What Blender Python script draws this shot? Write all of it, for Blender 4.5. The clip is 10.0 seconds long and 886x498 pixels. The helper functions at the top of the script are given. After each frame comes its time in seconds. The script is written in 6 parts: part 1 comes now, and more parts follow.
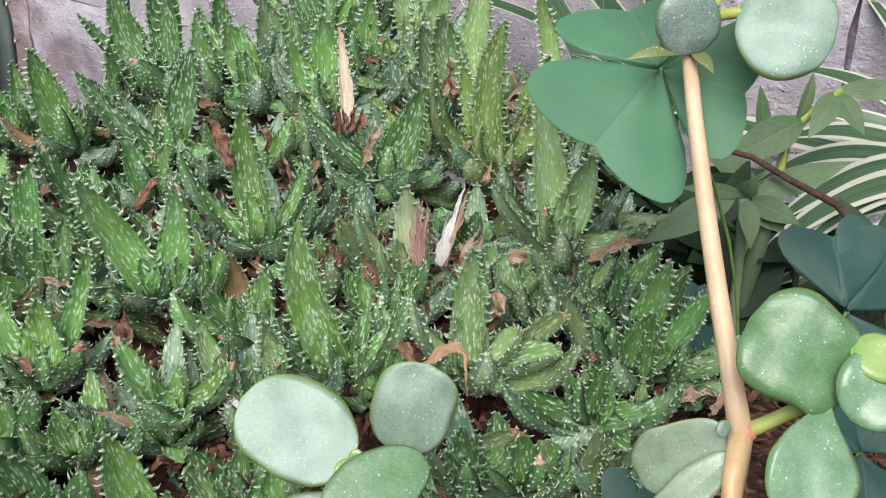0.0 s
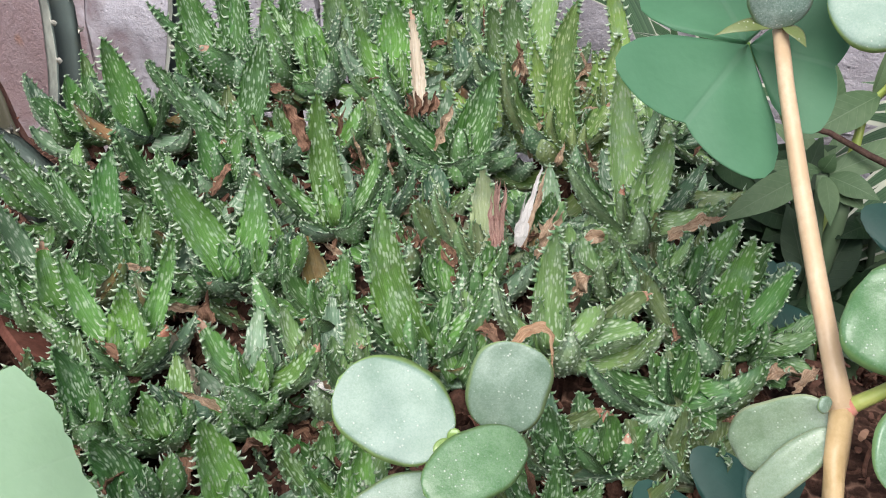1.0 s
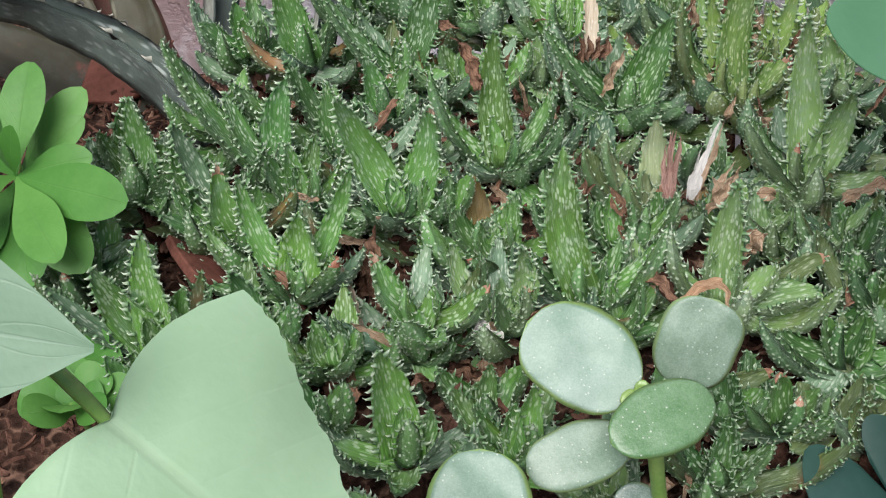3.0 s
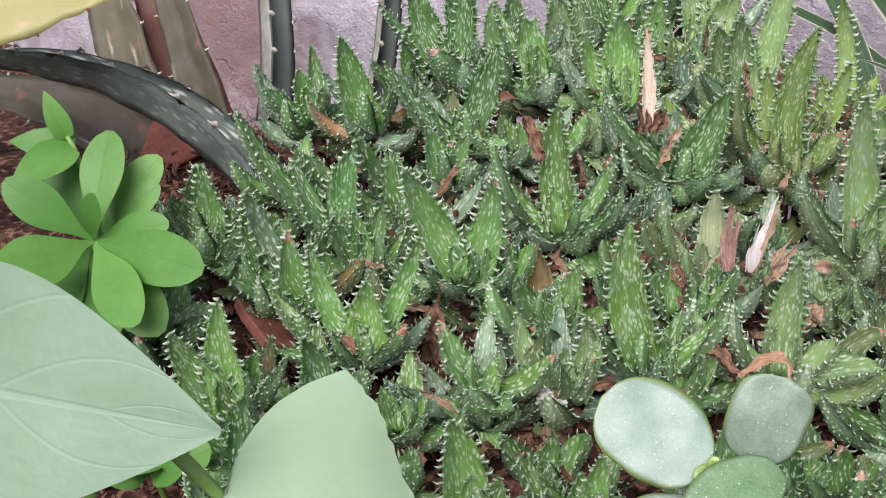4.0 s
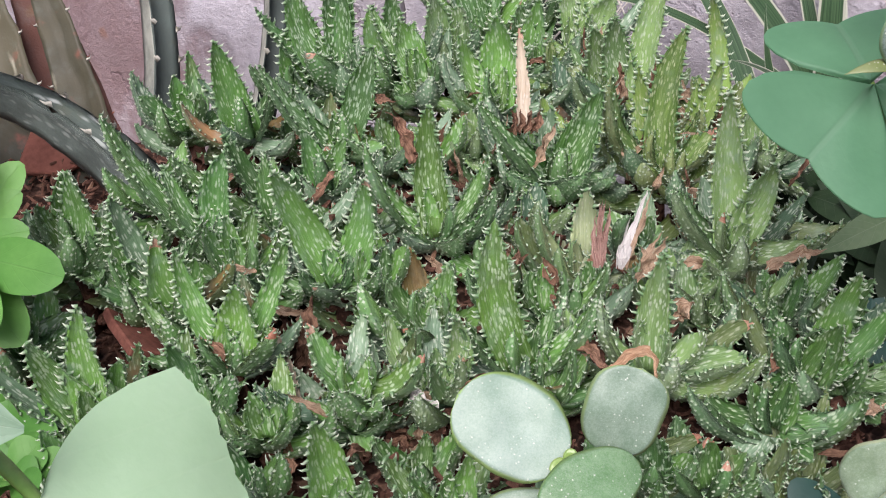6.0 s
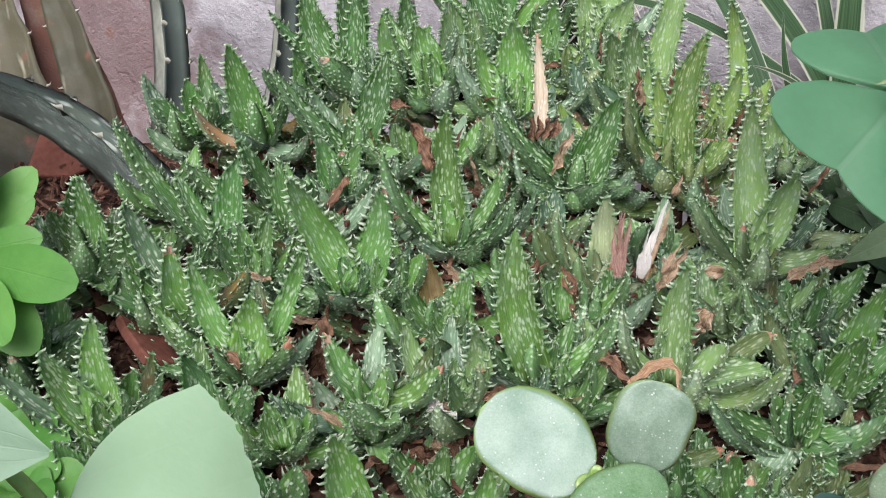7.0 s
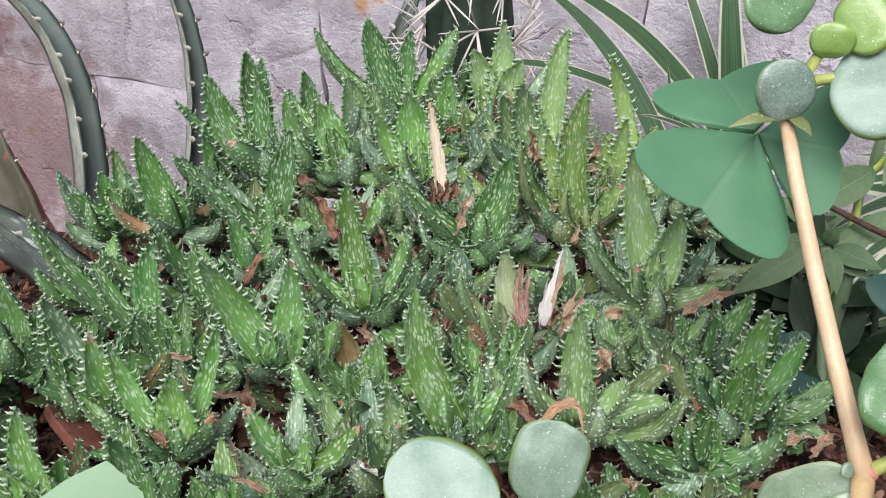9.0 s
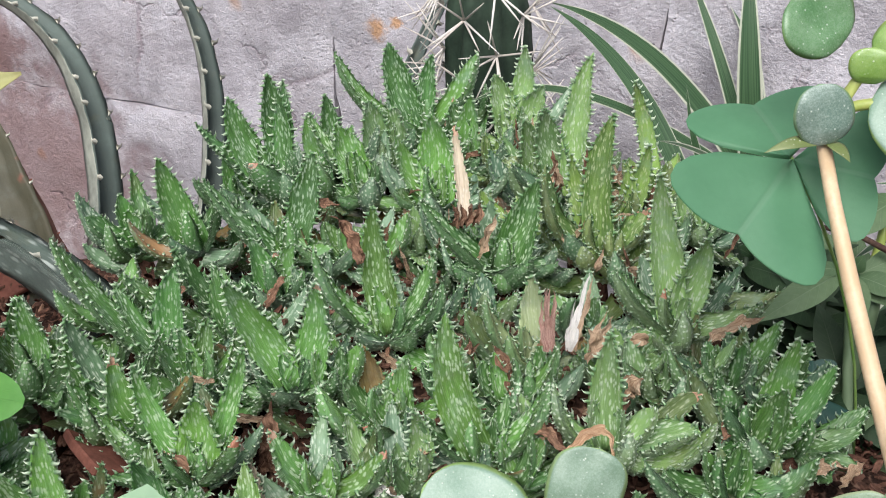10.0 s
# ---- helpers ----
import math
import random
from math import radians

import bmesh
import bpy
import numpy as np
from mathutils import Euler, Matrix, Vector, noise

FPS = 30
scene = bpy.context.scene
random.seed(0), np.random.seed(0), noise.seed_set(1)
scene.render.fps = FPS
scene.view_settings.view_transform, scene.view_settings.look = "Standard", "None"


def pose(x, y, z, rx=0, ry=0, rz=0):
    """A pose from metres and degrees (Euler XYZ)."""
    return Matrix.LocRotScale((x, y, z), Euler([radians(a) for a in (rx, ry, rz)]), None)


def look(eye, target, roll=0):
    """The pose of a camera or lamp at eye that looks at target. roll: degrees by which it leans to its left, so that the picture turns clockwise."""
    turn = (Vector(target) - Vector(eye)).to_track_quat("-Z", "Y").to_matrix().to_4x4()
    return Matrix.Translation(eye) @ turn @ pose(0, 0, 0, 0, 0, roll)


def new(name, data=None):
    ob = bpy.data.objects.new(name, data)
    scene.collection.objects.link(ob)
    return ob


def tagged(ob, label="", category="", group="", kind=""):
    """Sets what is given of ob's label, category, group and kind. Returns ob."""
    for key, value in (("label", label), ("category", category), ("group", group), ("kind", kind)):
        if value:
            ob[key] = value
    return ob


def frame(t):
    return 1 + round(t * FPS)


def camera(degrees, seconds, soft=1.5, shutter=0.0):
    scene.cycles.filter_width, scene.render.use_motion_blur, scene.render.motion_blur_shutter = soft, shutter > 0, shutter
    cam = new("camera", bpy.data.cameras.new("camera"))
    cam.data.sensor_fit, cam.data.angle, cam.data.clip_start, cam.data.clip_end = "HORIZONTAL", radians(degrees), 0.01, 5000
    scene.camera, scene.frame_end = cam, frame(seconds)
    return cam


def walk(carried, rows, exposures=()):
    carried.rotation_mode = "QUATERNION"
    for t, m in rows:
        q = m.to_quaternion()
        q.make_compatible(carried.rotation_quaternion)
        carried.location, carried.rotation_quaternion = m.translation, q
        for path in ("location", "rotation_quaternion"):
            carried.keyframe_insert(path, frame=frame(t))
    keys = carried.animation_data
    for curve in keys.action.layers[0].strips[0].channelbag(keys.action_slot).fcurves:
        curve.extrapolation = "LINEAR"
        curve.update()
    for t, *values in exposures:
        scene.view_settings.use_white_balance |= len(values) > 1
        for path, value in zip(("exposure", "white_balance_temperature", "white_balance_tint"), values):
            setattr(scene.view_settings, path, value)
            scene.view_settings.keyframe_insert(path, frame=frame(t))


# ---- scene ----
ROWS = [
    (0.0, 0.0, 0.0, 0.3, 57.26, -0.35, 0.62),
    (0.5, -0.0051, 0.0024, 0.2981, 56.8, 0.23, 1.09),
    (1.0, -0.0148, -0.0011, 0.2986, 56.61, 1.28, 1.64),
    (1.5, -0.0249, 0.0018, 0.3014, 57.15, 1.08, 3.36),
    (2.0, -0.0298, -0.0046, 0.2941, 55.49, 1.21, 3.82),
    (2.5, -0.0292, -0.0041, 0.2855, 52.8, 1.43, 4.15),
    (3.0, -0.042, -0.0016, 0.2988, 53.91, 0.8, 7.17),
    (3.2, -0.0472, -0.0027, 0.3011, 54.11, 1.08, 7.58),
    (4.3, -0.0568, -0.0093, 0.3133, 56.63, 0.61, 8.59),
    (4.5, -0.0519, -0.0106, 0.3125, 56.74, 0.81, 7.73),
    (5.0, -0.0447, -0.0125, 0.3108, 57.08, 0.43, 6.18),
    (5.5, -0.0389, -0.0125, 0.3074, 57.08, 0.04, 5.36),
    (5.7, -0.0365, -0.0101, 0.3057, 56.96, -0.18, 4.84),
    (7.0, -0.0439, 0.0004, 0.3052, 56.8, -0.48, 5.01),
    (7.5, -0.0434, -0.0, 0.3078, 57.24, 0.46, 4.98),
    (8.0, -0.0451, -0.0022, 0.3053, 56.64, 2.09, 4.68),
    (8.5, -0.0433, -0.0086, 0.3147, 58.18, 2.6, 3.56),
    (9.0, -0.0271, -0.0166, 0.316, 59.71, 2.55, 0.33),
    (9.5, -0.0327, -0.0191, 0.3115, 60.76, 3.06, -0.07),
    (10.0, -0.0383, -0.0143, 0.3135, 61.06, 2.04, 0.39),
]
cam = camera(40.7, 10.0, 1.1)
walk(cam, [(t, pose(x, y, z, rx, ry, rz)) for t, x, y, z, rx, ry, rz in ROWS],
     [(0.0, 0.59, 6420, 10), (2.5, 0.55, 6320, 9), (3.0, 0.43, 6400, 9), (4.3, 0.63, 6500, 22), (5.7, 0.61, 6480, 21), (7.0, 0.59, 6420, 11), (8.5, 0.59, 6400, 12), (9.5, 0.61, 6400, 12), (10.0, 0.61, 6420, 8)])

# ---- world and light ----
world = bpy.data.worlds.new("world")
scene.world = world
world.use_nodes = True
wn, wl = world.node_tree.nodes, world.node_tree.links
sky = wn.new("ShaderNodeTexSky")
sky.sky_type, sky.sun_disc = "NISHITA", False
sky.sun_elevation, sky.sun_rotation = radians(55), radians(191)
sky.air_density, sky.dust_density, sky.ozone_density = 1.0, 4.0, 1.0
wl.new(sky.outputs["Color"], wn["Background"].inputs["Color"])
wn["Background"].inputs["Strength"].default_value = 0.078
sun_data = bpy.data.lights.new("sun", "SUN")
sun_data.energy, sun_data.angle, sun_data.color = 2.55, radians(40), (1.0, 0.975, 0.95)
sun = new("sun", sun_data)
sun.matrix_world = look((-0.40, -1.75, 3.05), (0, 0.35, 0.05))


# ---- materials ----
class Graph:
    """Short hand for building a node material."""

    def __init__(self, name):
        self.mat = bpy.data.materials.new(name)
        self.mat.use_nodes = True
        self.nodes, self.links = self.mat.node_tree.nodes, self.mat.node_tree.links
        self.shader = self.nodes["Principled BSDF"]

    def put(self, socket, value):
        if isinstance(value, bpy.types.NodeSocket):
            self.links.new(value, socket)
        elif isinstance(value, tuple) and len(value) == 3 and socket.type == "RGBA":
            socket.default_value = (*value, 1)
        else:
            socket.default_value = value

    def math(self, op, a, b=0.0, c=0.0):
        n = self.nodes.new("ShaderNodeMath")
        n.operation = op
        for k, v in enumerate((a, b, c)):
            self.put(n.inputs[k], v)
        return n.outputs[0]

    def ramp(self, value, low, high):
        """0 below low, 1 above high, smooth between."""
        n = self.nodes.new("ShaderNodeMapRange")
        n.interpolation_type = "SMOOTHSTEP"
        self.put(n.inputs["Value"], value)
        self.put(n.inputs["From Min"], low)
        self.put(n.inputs["From Max"], high)
        return n.outputs[0]

    def mix(self, fac, a, b, blend="MIX"):
        n = self.nodes.new("ShaderNodeMix")
        n.data_type, n.blend_type = "RGBA", blend
        self.put(n.inputs[0], fac)
        self.put(n.inputs[6], a)
        self.put(n.inputs[7], b)
        return n.outputs[2]

    def uv(self):
        n = self.nodes.new("ShaderNodeUVMap")
        n.uv_map = "UVMap"
        s = self.nodes.new("ShaderNodeSeparateXYZ")
        self.links.new(n.outputs[0], s.inputs[0])
        return s.outputs[0], s.outputs[1]

    def place(self):
        return self.nodes.new("ShaderNodeTexCoord").outputs["Object"]

    def rand(self):
        return self.nodes.new("ShaderNodeObjectInfo").outputs["Random"]

    def vec(self, x, y, z=0.0):
        n = self.nodes.new("ShaderNodeCombineXYZ")
        for k, v in enumerate((x, y, z)):
            self.put(n.inputs[k], v)
        return n.outputs[0]

    def noise(self, vector, scale, detail=3.0, rough=0.5):
        n = self.nodes.new("ShaderNodeTexNoise")
        self.put(n.inputs["Vector"], vector)
        n.inputs["Scale"].default_value, n.inputs["Detail"].default_value, n.inputs["Roughness"].default_value = scale, detail, rough
        return n.outputs["Fac"]

    def cells(self, vector, scale, feature="F1", out="Distance"):
        n = self.nodes.new("ShaderNodeTexVoronoi")
        n.feature = feature
        self.put(n.inputs["Vector"], vector)
        n.inputs["Scale"].default_value = scale
        return n.outputs[out]

    def bump(self, height, strength, distance):
        n = self.nodes.new("ShaderNodeBump")
        self.put(n.inputs["Height"], height)
        n.inputs["Strength"].default_value, n.inputs["Distance"].default_value = strength, distance
        self.links.new(n.outputs[0], self.shader.inputs["Normal"])

    def done(self, colour, rough, spec=0.5, **more):
        self.put(self.shader.inputs["Base Color"], colour)
        self.put(self.shader.inputs["Roughness"], rough)
        self.shader.inputs["Specular IOR Level"].default_value = spec
        for key, value in more.items():
            self.put(self.shader.inputs[key.replace("_", " ")], value)
        return self.mat


def aloe_material(name, dark, light, spot, old=(0.20, 0.16, 0.06), age=0.25, flecks=0.55, many=0.33, under=None, lined=1.0, grain=1.0, fine=1.0, skin=1.0, rough=0.24):
    """Spotted succulent skin: long soft pale flecks in rows on the upper side, a duller and greyer underside."""
    g = Graph(name)
    u, v = g.uv()
    r = g.math("MULTIPLY", g.rand(), 37.0)
    below = g.math("GREATER_THAN", u, 5.0)
    ky = g.math("ADD", 2.35 * fine, g.math("MULTIPLY", below, 2.2))
    at = g.vec(g.math("ADD", g.math("MULTIPLY", u, 8.4 * fine), r), g.math("ADD", g.math("MULTIPLY", v, ky), r))
    jig = g.noise(at, 1.9, 3.0)
    dist = g.math("ADD", g.cells(at, 1.25), g.math("MULTIPLY", g.math("SUBTRACT", jig, 0.5), 0.32))
    wobble = g.noise(g.vec(g.math("ADD", u, r), v), 3.2, 3.0, 0.6)
    edge = g.math("ADD", many - 0.335, g.math("MULTIPLY", wobble, 0.60))
    fleck = g.ramp(dist, edge, g.math("SUBTRACT", edge, 0.27))
    strength = g.math("MULTIPLY", g.math("SUBTRACT", 1.0, g.math("MULTIPLY", below, 0.65)), g.math("ADD", 0.55, g.math("MULTIPLY", g.noise(g.vec(u, g.math("ADD", v, r)), 1.1, 2.0), 0.9)))
    fleck = g.math("MULTIPLY", fleck, strength)
    streak = g.noise(g.vec(g.math("ADD", g.math("MULTIPLY", u, 9.0), r), g.math("MULTIPLY", v, 0.5)), 1.0, 3.0, 0.6)
    patch = g.noise(g.place(), 38.0, 3.0)
    shade = g.math("ADD", g.math("MULTIPLY", g.math("SUBTRACT", streak, 0.5), 0.85 * grain), g.math("MULTIPLY", patch, 0.6))
    shade = g.math("ADD", g.math("ADD", shade, 0.275), g.math("MULTIPLY", g.math("SUBTRACT", g.rand(), 0.5), 0.75))
    green = g.mix(g.ramp(shade, 0.25, 0.9), dark, light)
    hue = g.math("MULTIPLY", g.math("FRACT", g.math("MULTIPLY", g.rand(), 7.3)), 0.48 * lined)
    green = g.mix(hue, green, g.mix(0.5, green, (0.30, 0.44, 0.07)))
    if under:
        worn_under = g.mix(g.ramp(g.noise(g.place(), 55.0, 5.0, 0.65), 0.35, 0.70), tuple(0.62 * c for c in under), tuple(1.22 * c for c in under))
        green = g.mix(below, green, worn_under)
    else:
        green = g.mix(g.math("MULTIPLY", below, 0.65 * lined), green, (0.150, 0.300, 0.125))
    lines = g.noise(g.vec(g.math("ADD", g.math("MULTIPLY", u, 24.0), r), g.math("MULTIPLY", v, 0.7)), 1.0, 3.0, 0.65)
    lines = g.math("MULTIPLY", g.ramp(lines, 0.50, 0.72), g.math("SUBTRACT", 0.62, g.math("MULTIPLY", below, 0.3)))
    green = g.mix(g.math("MULTIPLY", lines, flecks * lined), green, spot)
    core = g.math("MULTIPLY", g.math("MULTIPLY", g.ramp(g.math("ABSOLUTE", u), 0.6, 0.05), g.math("ADD", 0.3, g.math("MULTIPLY", streak, 0.6))), 0.30 * lined)
    green = g.mix(core, green, g.mix(0.25, light, spot))
    worn = g.math("MULTIPLY", g.ramp(g.noise(g.place(), 60.0, 4.0), 0.58, 0.75), age)
    green = g.mix(worn, green, old)
    # pale waxy patches, tinted blue to paint in the leaves' bluish-white gloss
    bloom_sheen = g.math("MULTIPLY", g.ramp(g.noise(g.place(), 90.0, 5.0, 0.7), 0.45, 0.75), g.math("MULTIPLY", g.math("ADD", 0.14, g.math("MULTIPLY", g.rand(), 0.40)), 0.2 + 0.8 * lined))
    green = g.mix(bloom_sheen, green, (0.31, 0.42, 0.40))
    colour = g.mix(g.math("MULTIPLY", fleck, flecks), green, spot)
    relief = g.math("ADD", g.math("MULTIPLY", fleck, 0.1), g.math("MULTIPLY", g.noise(g.place(), 900.0, 2.0), 0.3 * skin))
    relief = g.math("ADD", relief, g.math("MULTIPLY", streak, 0.8 * grain))
    g.bump(relief, 0.9, 0.0010)
    return g.done(colour, g.math("ADD", rough, g.math("MULTIPLY", patch, 0.3)), 0.5)


def tooth_material(name, foot, point):
    """Prickle or wart: the skin's green at its foot, pale towards its point."""
    g = Graph(name)
    _, v = g.uv()
    tone = g.math("ADD", g.math("MULTIPLY", v, 0.9), g.math("MULTIPLY", g.math("SUBTRACT", g.rand(), 0.5), 0.3))
    colour = g.mix(g.ramp(g.math("ADD", tone, g.math("MULTIPLY", g.math("SUBTRACT", g.noise(g.place(), 300.0, 2.0), 0.5), 0.6)), 0.05, 0.7), foot, point)
    return g.done(colour, 0.42, 0.45)


def foliage_material(name, dark, light, vein, rough=0.5, ribs=7.0, vein_amount=0.5, mottled=0.3, sides=0.6, crinkle=0.25, through_light=0.35):
    """Thin leaf with a midrib and side veins."""
    g = Graph(name)
    u, v = g.uv()
    au = g.math("ABSOLUTE", u)
    mid = g.ramp(au, 0.045, 0.012)
    side = g.math("ABSOLUTE", g.math("SUBTRACT", g.math("FRACT", g.math("ADD", g.math("MULTIPLY", v, ribs), g.math("MULTIPLY", au, -1.6))), 0.5))
    side = g.math("MULTIPLY", g.ramp(side, 0.05, 0.0), sides)
    veins = g.math("MAXIMUM", mid, side)
    cloud = g.noise(g.place(), 45.0, 4.0)
    fine = g.noise(g.place(), 420.0, 3.0)
    tone = g.math("ADD", g.math("MULTIPLY", cloud, 0.9), g.math("MULTIPLY", fine, mottled))
    tone = g.math("ADD", tone, g.math("MULTIPLY", g.math("SUBTRACT", g.rand(), 0.5), 0.35))
    colour = g.mix(g.ramp(tone, 0.3, 1.0), dark, light)
    colour = g.mix(g.math("MULTIPLY", veins, vein_amount), colour, vein)
    folds = g.math("ADD", g.math("MULTIPLY", g.noise(g.place(), 110.0, 3.0), crinkle), g.math("MULTIPLY", g.cells(g.place(), 130.0), crinkle * 0.4))
    g.bump(g.math("ADD", g.math("ADD", g.math("MULTIPLY", veins, -0.5), folds), g.math("MULTIPLY", fine, 0.4)), 0.35, 0.0010)
    mat = g.done(colour, rough, 0.4)
    # thin tissue lets light through
    glow, both = g.nodes.new("ShaderNodeBsdfTranslucent"), g.nodes.new("ShaderNodeMixShader")
    g.put(glow.inputs["Color"], g.mix(0.45, colour, g.mix(1.0, colour, (1.0, 1.0, 0.45), "MULTIPLY")))
    both.inputs[0].default_value = through_light
    g.links.new(g.shader.outputs[0], both.inputs[1])
    g.links.new(glow.outputs[0], both.inputs[2])
    g.links.new(both.outputs[0], g.nodes["Material Output"].inputs["Surface"])
    return mat


def jade_material(name, dark, light, rim, dust, gloss=0.24):
    """Plump glossy leaf, dusted with pale glands, with a paler rim."""
    g = Graph(name)
    u, v = g.uv()
    pl = g.place()
    cloud = g.noise(pl, 60.0, 4.0, 0.6)
    grain = g.noise(pl, 700.0, 3.0, 0.7)
    tone = g.math("ADD", g.math("MULTIPLY", cloud, 0.8), g.math("MULTIPLY", grain, 0.35))
    colour = g.mix(g.ramp(tone, 0.35, 0.9), dark, light)
    powder = g.ramp(g.math("ADD", g.math("MULTIPLY", g.noise(pl, 1900.0, 3.0, 0.8), 0.65), g.math("MULTIPLY", cloud, 0.4)), 0.40, 0.72)
    colour = g.mix(g.math("MULTIPLY", powder, dust), colour, (0.48, 0.56, 0.52))
    gland = g.ramp(g.cells(pl, 640.0), 0.22, 0.08)
    keep = g.ramp(g.noise(pl, 130.0, 2.0), 0.40, 0.60)
    gland = g.math("MULTIPLY", gland, keep)
    colour = g.mix(g.math("MULTIPLY", gland, 0.6), colour, (0.72, 0.76, 0.70))
    edge = g.ramp(g.math("ABSOLUTE", u), 0.89, 0.96)
    colour = g.mix(g.math("MULTIPLY", edge, 0.8), colour, rim)
    wrinkle = g.noise(pl, 260.0, 4.0, 0.6)
    g.bump(g.math("ADD", g.math("ADD", g.math("MULTIPLY", grain, 0.5), g.math("MULTIPLY", wrinkle, 0.9)), g.math("MULTIPLY", gland, 0.8)), 0.32, 0.0005)
    return g.done(colour, g.math("ADD", gloss, g.math("MULTIPLY", cloud, 0.3)), 0.6)


def plain_material(name, dark, light, scale, rough=0.8, depth=0.0006, strength=0.6, spec=0.3, contrast=(0.3, 0.75)):
    g = Graph(name)
    pl = g.place()
    a = g.noise(pl, scale, 5.0, 0.6)
    b = g.noise(pl, scale * 7.0, 4.0, 0.6)
    tone = g.math("ADD", g.math("MULTIPLY", a, 0.65), g.math("MULTIPLY", b, 0.35))
    tone = g.math("ADD", tone, g.math("MULTIPLY", g.math("SUBTRACT", g.rand(), 0.5), 0.25))
    colour = g.mix(g.ramp(tone, *contrast), dark, light)
    g.bump(g.math("ADD", b, g.math("MULTIPLY", a, 0.8)), strength, depth)
    return g.done(colour, rough, spec)


def stone_material(name, dark, light, brown):
    """Weathered stone with brown weathering and rust."""
    g = Graph(name)
    pl = g.place()
    big = g.noise(pl, 7.0, 4.0, 0.6)
    mid = g.noise(pl, 34.0, 5.0, 0.65)
    fine = g.noise(pl, 190.0, 4.0, 0.7)
    pits = g.ramp(g.cells(pl, 150.0), 0.16, 0.02)
    colour = g.mix(g.ramp(mid, 0.32, 0.68), dark, light)
    colour = g.mix(g.math("MULTIPLY", g.ramp(fine, 0.5, 0.78), 0.55), colour, (0.55, 0.535, 0.57))
    colour = g.mix(g.math("MULTIPLY", g.ramp(big, 0.50, 0.66), brown), colour, (0.25, 0.195, 0.20))
    rust = g.math("MULTIPLY", g.ramp(g.noise(pl, 16.0, 3.0), 0.71, 0.77), g.ramp(mid, 0.45, 0.6))
    colour = g.mix(g.math("MULTIPLY", rust, 0.8), colour, (0.50, 0.24, 0.09))
    colour = g.mix(g.math("MULTIPLY", pits, 0.4), colour, (0.2, 0.15, 0.15))
    where = g.nodes.new("ShaderNodeNewGeometry").outputs["Position"]
    rusty, brownish = (0.60, 0.30, 0.10), (0.27, 0.165, 0.16)
    for spot_at, size, tint, ragged in (((-0.0962, 0.7264, 0.0667), 0.011, rusty, 0.014), ((-0.0821, 0.7195, 0.0726), 0.006, rusty, 0.014), ((-0.380, 0.866, -0.085), 0.135, brownish, 0.16), ((-0.405, 0.878, 0.020), 0.045, brownish, 0.06)):
        far = g.nodes.new("ShaderNodeVectorMath")
        far.operation = "DISTANCE"
        g.put(far.inputs[0], where)
        g.put(far.inputs[1], spot_at)
        stain = g.ramp(g.math("ADD", far.outputs["Value"], g.math("MULTIPLY", g.math("SUBTRACT", fine if ragged < 0.02 else mid, 0.5), ragged)), size, size * 0.3)
        colour = g.mix(g.math("MULTIPLY", stain, 0.75), colour, tint)
    bent = g.nodes.new("ShaderNodeVectorMath")
    bent.operation = "ADD"
    g.put(bent.inputs[0], pl)
    wob = g.math("MULTIPLY", mid, 0.05)
    g.put(bent.inputs[1], g.vec(wob, wob, wob))
    crack = g.math("MULTIPLY", g.ramp(g.cells(bent.outputs[0], 6.0, "DISTANCE_TO_EDGE"), 0.022, 0.0), g.ramp(big, 0.42, 0.60))
    colour = g.mix(g.math("MULTIPLY", crack, 0.5), colour, (0.26, 0.19, 0.22))
    grit = g.noise(pl, 420.0, 4.0, 0.75)
    height = g.math("ADD", g.math("ADD", g.math("MULTIPLY", mid, 1.0), g.math("MULTIPLY", fine, 0.9)), g.math("MULTIPLY", grit, 0.6))
    height = g.math("SUBTRACT", height, g.math("MULTIPLY", crack, 0.6))
    g.bump(g.math("SUBTRACT", height, g.math("MULTIPLY", pits, 0.4)), 0.75, 0.003)
    return g.done(colour, 0.9, 0.2)


def fibre_material(name, dark, light):
    """Dry leaf matter with lengthwise fibres."""
    g = Graph(name)
    u, v = g.uv()
    r = g.math("MULTIPLY", g.rand(), 11.0)
    fibre = g.noise(g.vec(g.math("ADD", g.math("MULTIPLY", u, 6.0), r), g.math("MULTIPLY", v, 2.5)), 1.0, 4.0, 0.7)
    stain = g.noise(g.place(), 150.0, 4.0, 0.6)
    colour = g.mix(g.ramp(g.math("ADD", g.math("MULTIPLY", fibre, 0.7), g.math("MULTIPLY", stain, 0.3)), 0.32, 0.66), dark, light)
    g.bump(fibre, 1.0, 0.001)
    return g.done(colour, 0.8, 0.25)


def soil_material(name):
    g = Graph(name)
    pl = g.place()
    a = g.noise(pl, 60.0, 6.0, 0.7)
    b = g.cells(pl, 260.0)
    colour = g.mix(g.ramp(a, 0.35, 0.7), (0.016, 0.009, 0.007), (0.10, 0.052, 0.037))
    colour = g.mix(g.ramp(b, 0.55, 0.9), colour, (0.24, 0.14, 0.10))
    g.bump(g.math("ADD", a, g.math("MULTIPLY", b, 0.5)), 1.0, 0.004)
    return g.done(colour, 0.95, 0.15)


